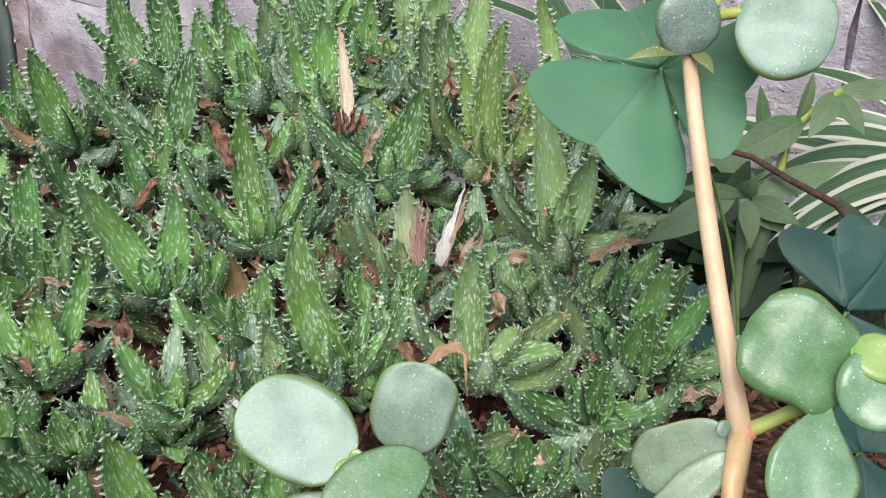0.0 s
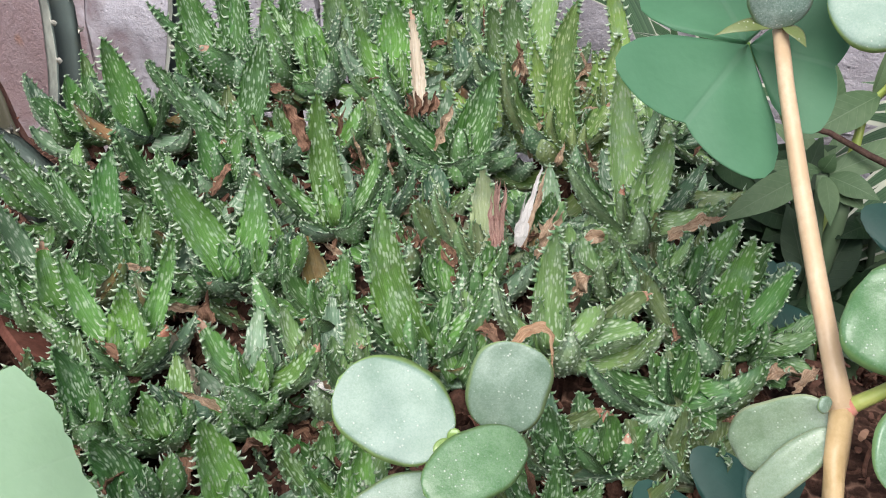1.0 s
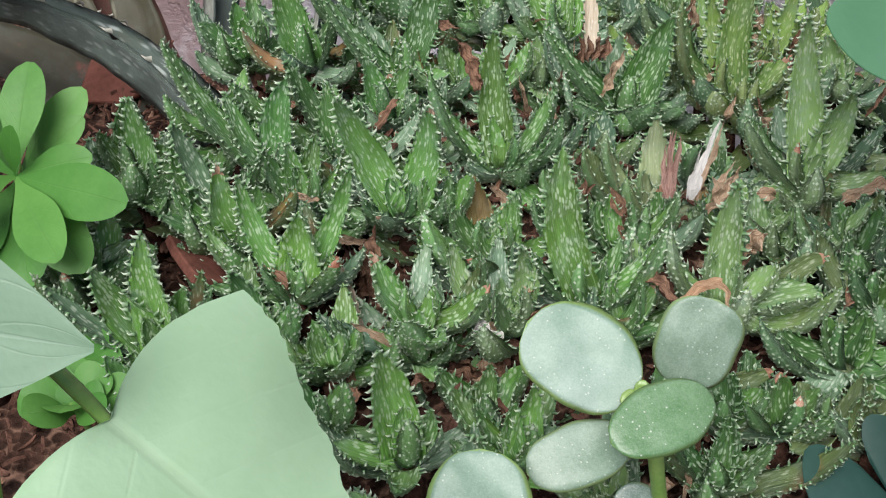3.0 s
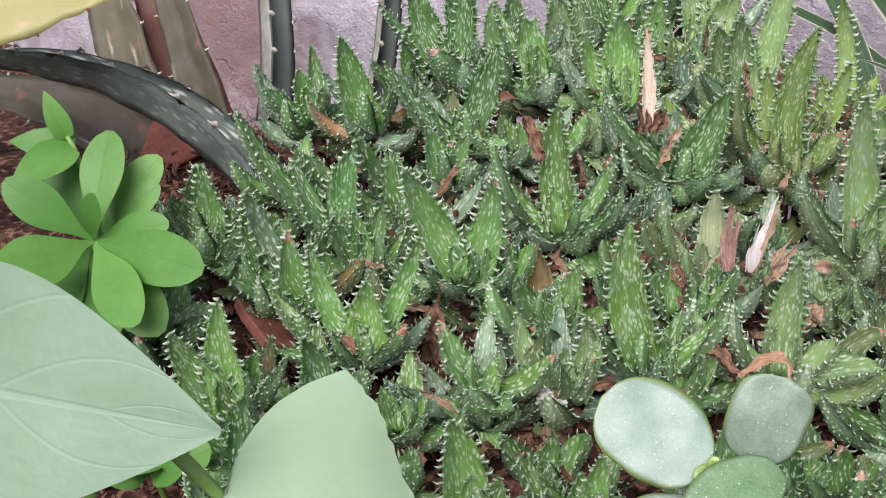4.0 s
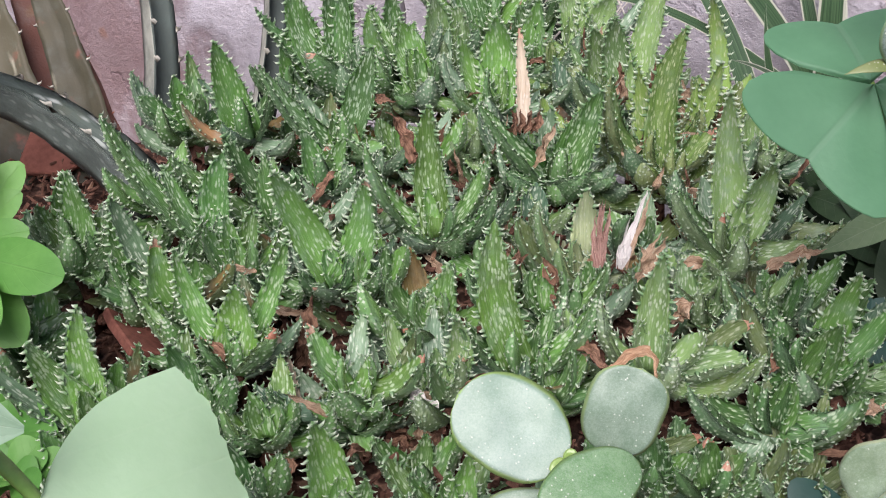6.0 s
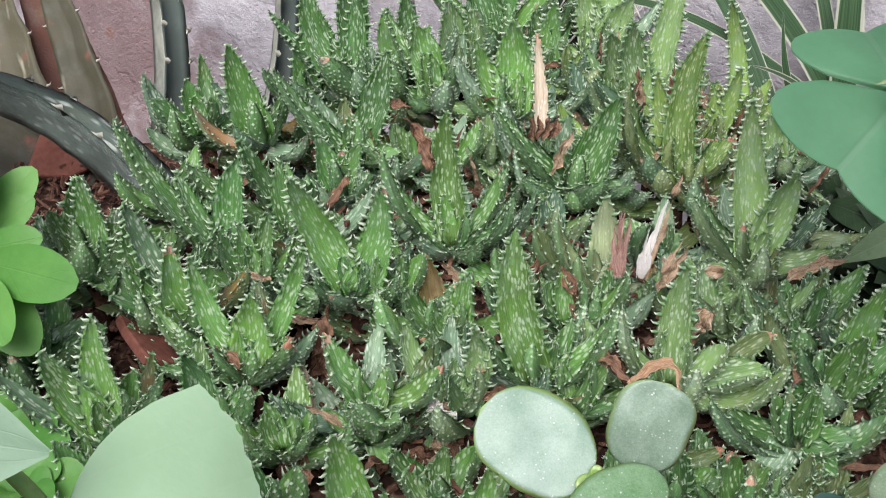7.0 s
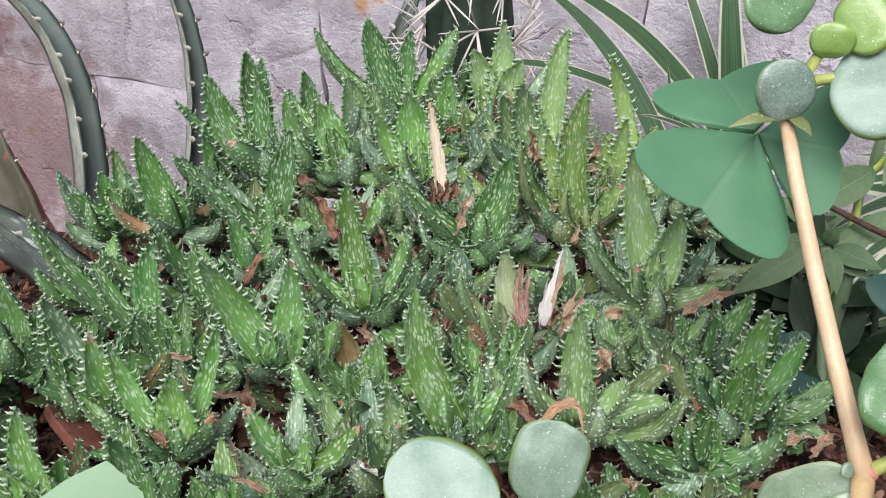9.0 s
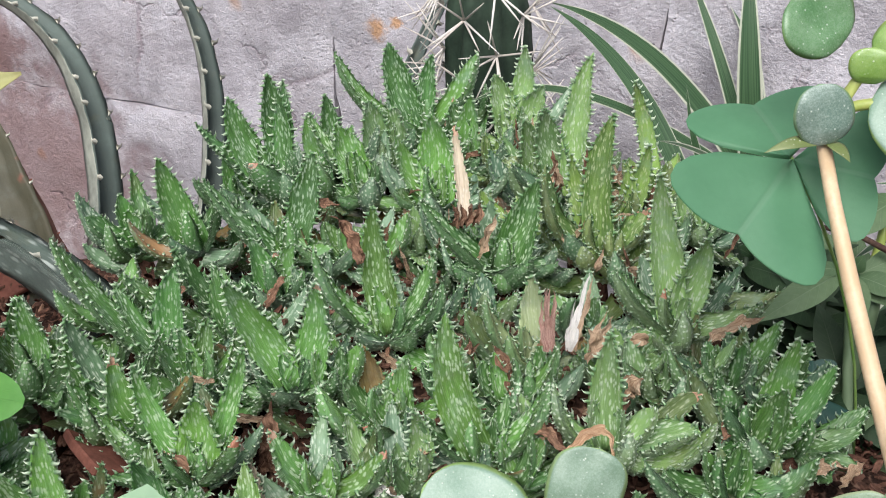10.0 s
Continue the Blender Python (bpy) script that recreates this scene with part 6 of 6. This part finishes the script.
withered_leaf((0.0102, 0.2875, 0.0400), (0.0225, 0.2882, 0.0470), 0.0080, ALOE["d"], "short aloe leaf with a dry red tip", 23)
dry_blade("straw", (-0.0235, 0.3534, 0.0532), (-0.0267, 0.3526, 0.0618), (-0.0313, 0.3532, 0.0693), 0.0036, STRAW, "tan straw beside an aloe leaf", "straw", 0.6, 0.2, "straws")
for dx in range(5):
    low = Vector((-0.0437, 0.3626, 0.0533)) + Vector((0.0022 * (dx - 2), 0, 0.0))
    dry_blade("dry_leaf", low, low + Vector((0.002 * (dx % 2), -0.004, 0.007)), low + Vector((0.0015 * (dx - 2), -0.003, 0.017 - 0.002 * abs(dx - 2))), 0.0036, TAN, "red-brown shrivelled leaf shred", "dry leaf", 0.8, 0.6, kind="strap")
dry_blade("straw", (-0.0943, 0.2961, 0.0255), (-0.0868, 0.2987, 0.0280), (-0.0790, 0.3015, 0.0309), 0.0012, STRAW, "thin tan straw lying on bark", "straw", 0.3, 0.1, "straws")
dry_blade("dry_leaf", (-0.0728, 0.2998, 0.0444), (-0.0669, 0.2974, 0.0488), (-0.0631, 0.2938, 0.0437), 0.0065, PALE_STRAW, "pale curled leaf scrap", "dry leaf", 0.4, 0.4, kind="ovate")
dry_blade("dry_leaf", (-0.0027, 0.2679, 0.0437), (-0.0009, 0.2691, 0.0286), (0.0050, 0.2679, 0.0179), 0.0022, TAN, "thin tan dry leaf", "dry leaf", 0.5, 0.3)
dry_blade("dry_leaf", (-0.0487, 0.2535, -0.0110), (-0.0432, 0.2522, -0.0052), (-0.0361, 0.2541, -0.0035), 0.0060, TAN, "red-brown dry leaf on the soil", "dry leaf", 0.4, 0.3, kind="ovate")

# crumpled brown leaf and pale scraps in the gap beside the jade sprig
STAR = Vector((-0.0715, 0.3012, 0.0270))
for k in range(7):
    a = 0.9 * k + 0.3
    way = Vector((math.cos(a), 0.5 * math.sin(a) - 0.2, 0.55 + 0.35 * math.sin(2.3 * k)))
    foot = STAR + Vector((0.0025 * math.cos(a), 0.002 * math.sin(a), -0.004))
    dry_blade("dry_leaf", foot, foot + way * 0.006 + Vector((0, -0.001, 0.002)), foot + way * (0.009 + 0.002 * (k % 3)), 0.0046, (TAN, STRAW, TAN, BARK)[k % 4], "crumpled red-brown dry leaf in a gap", "dry leaf", 0.8, 0.6, "dry leaves", kind="ovate")
dry_blade("dry_leaf", (-0.0700, 0.3035, 0.0405), (-0.0670, 0.3025, 0.0440), (-0.0640, 0.3005, 0.0390), 0.0058, STRAW, "pale tan leaf scrap", "dry leaf", 0.4, 0.5, "dry leaves", kind="ovate")
for x, y, z, dx, dz, w, mat in ((-0.1150, 0.3330, 0.030, 0.004, 0.030, 0.0080, TAN), (-0.1205, 0.3350, 0.026, -0.003, 0.030, 0.0070, BARK), (-0.1100, 0.3250, 0.020, 0.006, 0.022, 0.0060, TAN), (-0.1060, 0.2950, 0.014, 0.008, 0.012, 0.0070, TAN), (-0.0264, 0.3629, 0.046, -0.006, 0.012, 0.0045, STRAW), (0.0100, 0.3330, 0.046, 0.006, 0.012, 0.0050, TAN), (0.0050, 0.3300, 0.046, -0.002, 0.014, 0.0045, BARK)):
    dry_blade("dry_leaf", (x, y, z), (x + dx * 0.3, y - 0.002, z + dz * 0.5), (x + dx, y + 0.001, z + dz), w, mat, "brown fibrous dead leaf base in the clump", "dry leaf", 0.7, 0.4, "dry leaves", kind="strap")

vine = thing("twig", (0.1059, 0.4040, 0.0859), "thin dark brown creeping twig", "twig")
stem_part(vine, [(0.1018, 0.4056, 0.0865), (0.1137, 0.4003, 0.0856), (0.1277, 0.3921, 0.0801), (0.1421, 0.3806, 0.0768), (0.1492, 0.3656, 0.0720), (0.1519, 0.3486, 0.0639), (0.1524, 0.3257, 0.0467)], [0.0010, 0.0012, 0.0013, 0.0015, 0.0015, 0.0014, 0.0013], [TWIG], sides=8, name="shoot")


def shard(points_at, size, seed, label):
    """A flat broken piece of a clay pot, with bevelled edges."""
    r = random.Random(seed)
    bm = bmesh.new()
    n = 6
    ring = []
    for k in range(n):
        a = 2 * math.pi * k / n + r.uniform(-0.3, 0.3)
        q = size * r.uniform(0.6, 1.0)
        ring.append(bm.verts.new((math.cos(a) * q, math.sin(a) * q * 0.8, 0.02 * q * math.cos(2 * a))))
    f = bm.faces.new(ring)
    ext = bmesh.ops.extrude_face_region(bm, geom=[f])
    for v in ext["geom"]:
        if isinstance(v, bmesh.types.BMVert):
            v.co.z += 0.004
    bmesh.ops.bevel(bm, geom=bm.edges[:], offset=0.0007, segments=1, affect="EDGES")
    bmesh.ops.recalc_face_normals(bm, faces=bm.faces[:])
    me = bpy.data.meshes.new("pot_shard")
    bm.to_mesh(me)
    bm.free()
    me.materials.append(CLAY)
    ob = tagged(new("pot_shard", me), label, "pot shard", "pot shards")
    ob.matrix_world = Matrix.Translation(points_at) @ Euler((radians(35), radians(r.uniform(-15, 15)), r.uniform(0, 6))).to_matrix().to_4x4()


shard((-0.1731, 0.3205, 0.0455), 0.020, 2, "broken terracotta pot piece wedged between aloes")
shard((-0.2732, 0.5111, 0.0177), 0.030, 4, "red-brown terracotta pot piece by the large aloe")
shard((-0.2926, 0.5288, 0.0122), 0.026, 9, "red-brown terracotta pot piece by the large aloe")


def bark_litter():
    """Loose bark flakes over the soil."""
    r = random.Random(21)
    verts, faces = [], []
    for _ in range(6800):
        x, y = r.uniform(-0.30, 0.22), r.uniform(0.14, 0.58)
        z = ground_height(x, y) + r.uniform(0.0, 0.012)
        m = Matrix.Translation((x, y, z)) @ Euler((r.uniform(-0.8, 0.8), r.uniform(-0.8, 0.8), r.uniform(0, 6.3))).to_matrix().to_4x4()
        a, b, c = r.uniform(0.0012, 0.0042) * r.choice((1, 1, 1, 1.6)), r.uniform(0.0004, 0.0013), r.uniform(0.0002, 0.0007)
        i = len(verts)
        bow = r.uniform(-0.002, 0.002)
        for sx in (-1, -0.3, 0.4, 1):
            for sy, sz in ((-1, -1), (1, -1), (1, 1), (-1, 1)):
                q = 1 if abs(sx) < 1 else r.uniform(0.2, 0.8)
                verts.append(m @ Vector((a * sx, b * sy * q * r.uniform(0.75, 1.1), c * sz + bow * sx * sx)))
        for k in range(3):
            for j in range(4):
                p, q = i + k * 4 + j, i + k * 4 + (j + 1) % 4
                faces.append((p, q, q + 4, p + 4))
        faces.append((i + 3, i + 2, i + 1, i))
        faces.append((i + 12, i + 13, i + 14, i + 15))
    half = len(faces)
    slots = [0 if (k // 14) % 24 else 1 for k in range(half)]
    tagged(new("bark_litter", mesh_of("bark_litter", verts, faces, [BARK, TAN], slots, smooth=False)), "red-brown bark flakes and dry scraps on soil", "bark litter", kind="stuff")


bark_litter()


def dead_scraps():
    """Small dry curls caught between the rosettes."""
    r = random.Random(17)
    for _ in range(150):
        home = r.choice(rosette_at)
        a = r.uniform(0, 6.28)
        p = home + Vector((math.cos(a) * 0.017, math.sin(a) * 0.017, r.uniform(-0.016, 0.006)))
        b = a + r.uniform(-1, 1)
        d = Vector((math.cos(b), math.sin(b), r.uniform(-0.2, 0.9))) * r.uniform(0.010, 0.022)
        pick = r.random()
        mat, say = (BARK, "dark brown") if pick < 0.2 else (TAN, "red-brown") if pick < 0.72 else (STRAW, "tan") if pick < 0.97 else (PALE_STRAW, "bleached")
        dry_blade("dry_leaf", p, p + d * 0.5 + Vector((0, 0, 0.004)), p + d, r.uniform(0.0022, 0.0050), mat, say + " dry leaf scrap caught in the clump", "dry leaf", r.uniform(0.4, 0.9), 0.5, "dry leaves")
    # more of them stand among the sunned rosettes at the back
    sunned = [p for p in rosette_at if p.y > 0.42 and p.x > -0.065]
    for k in range(36):
        home = r.choice(sunned)
        a = r.uniform(3.4, 6.0)
        p = home + Vector((math.cos(a) * 0.016, math.sin(a) * 0.012, r.uniform(-0.006, 0.010)))
        d = Vector((r.uniform(-0.5, 0.5), r.uniform(-0.3, 0.1), 1)) * r.uniform(0.010, 0.022)
        mat, say = (STRAW, "tan") if k % 3 else (TAN, "brown")
        dry_blade("dry_leaf", p, p + d * 0.5 + Vector((0, -0.003, 0)), p + d, r.uniform(0.0020, 0.0042), mat, say + " dry leaf scrap standing among yellowed rosettes", "dry leaf", r.uniform(0.4, 0.9), 0.5, "dry leaves")


dead_scraps()
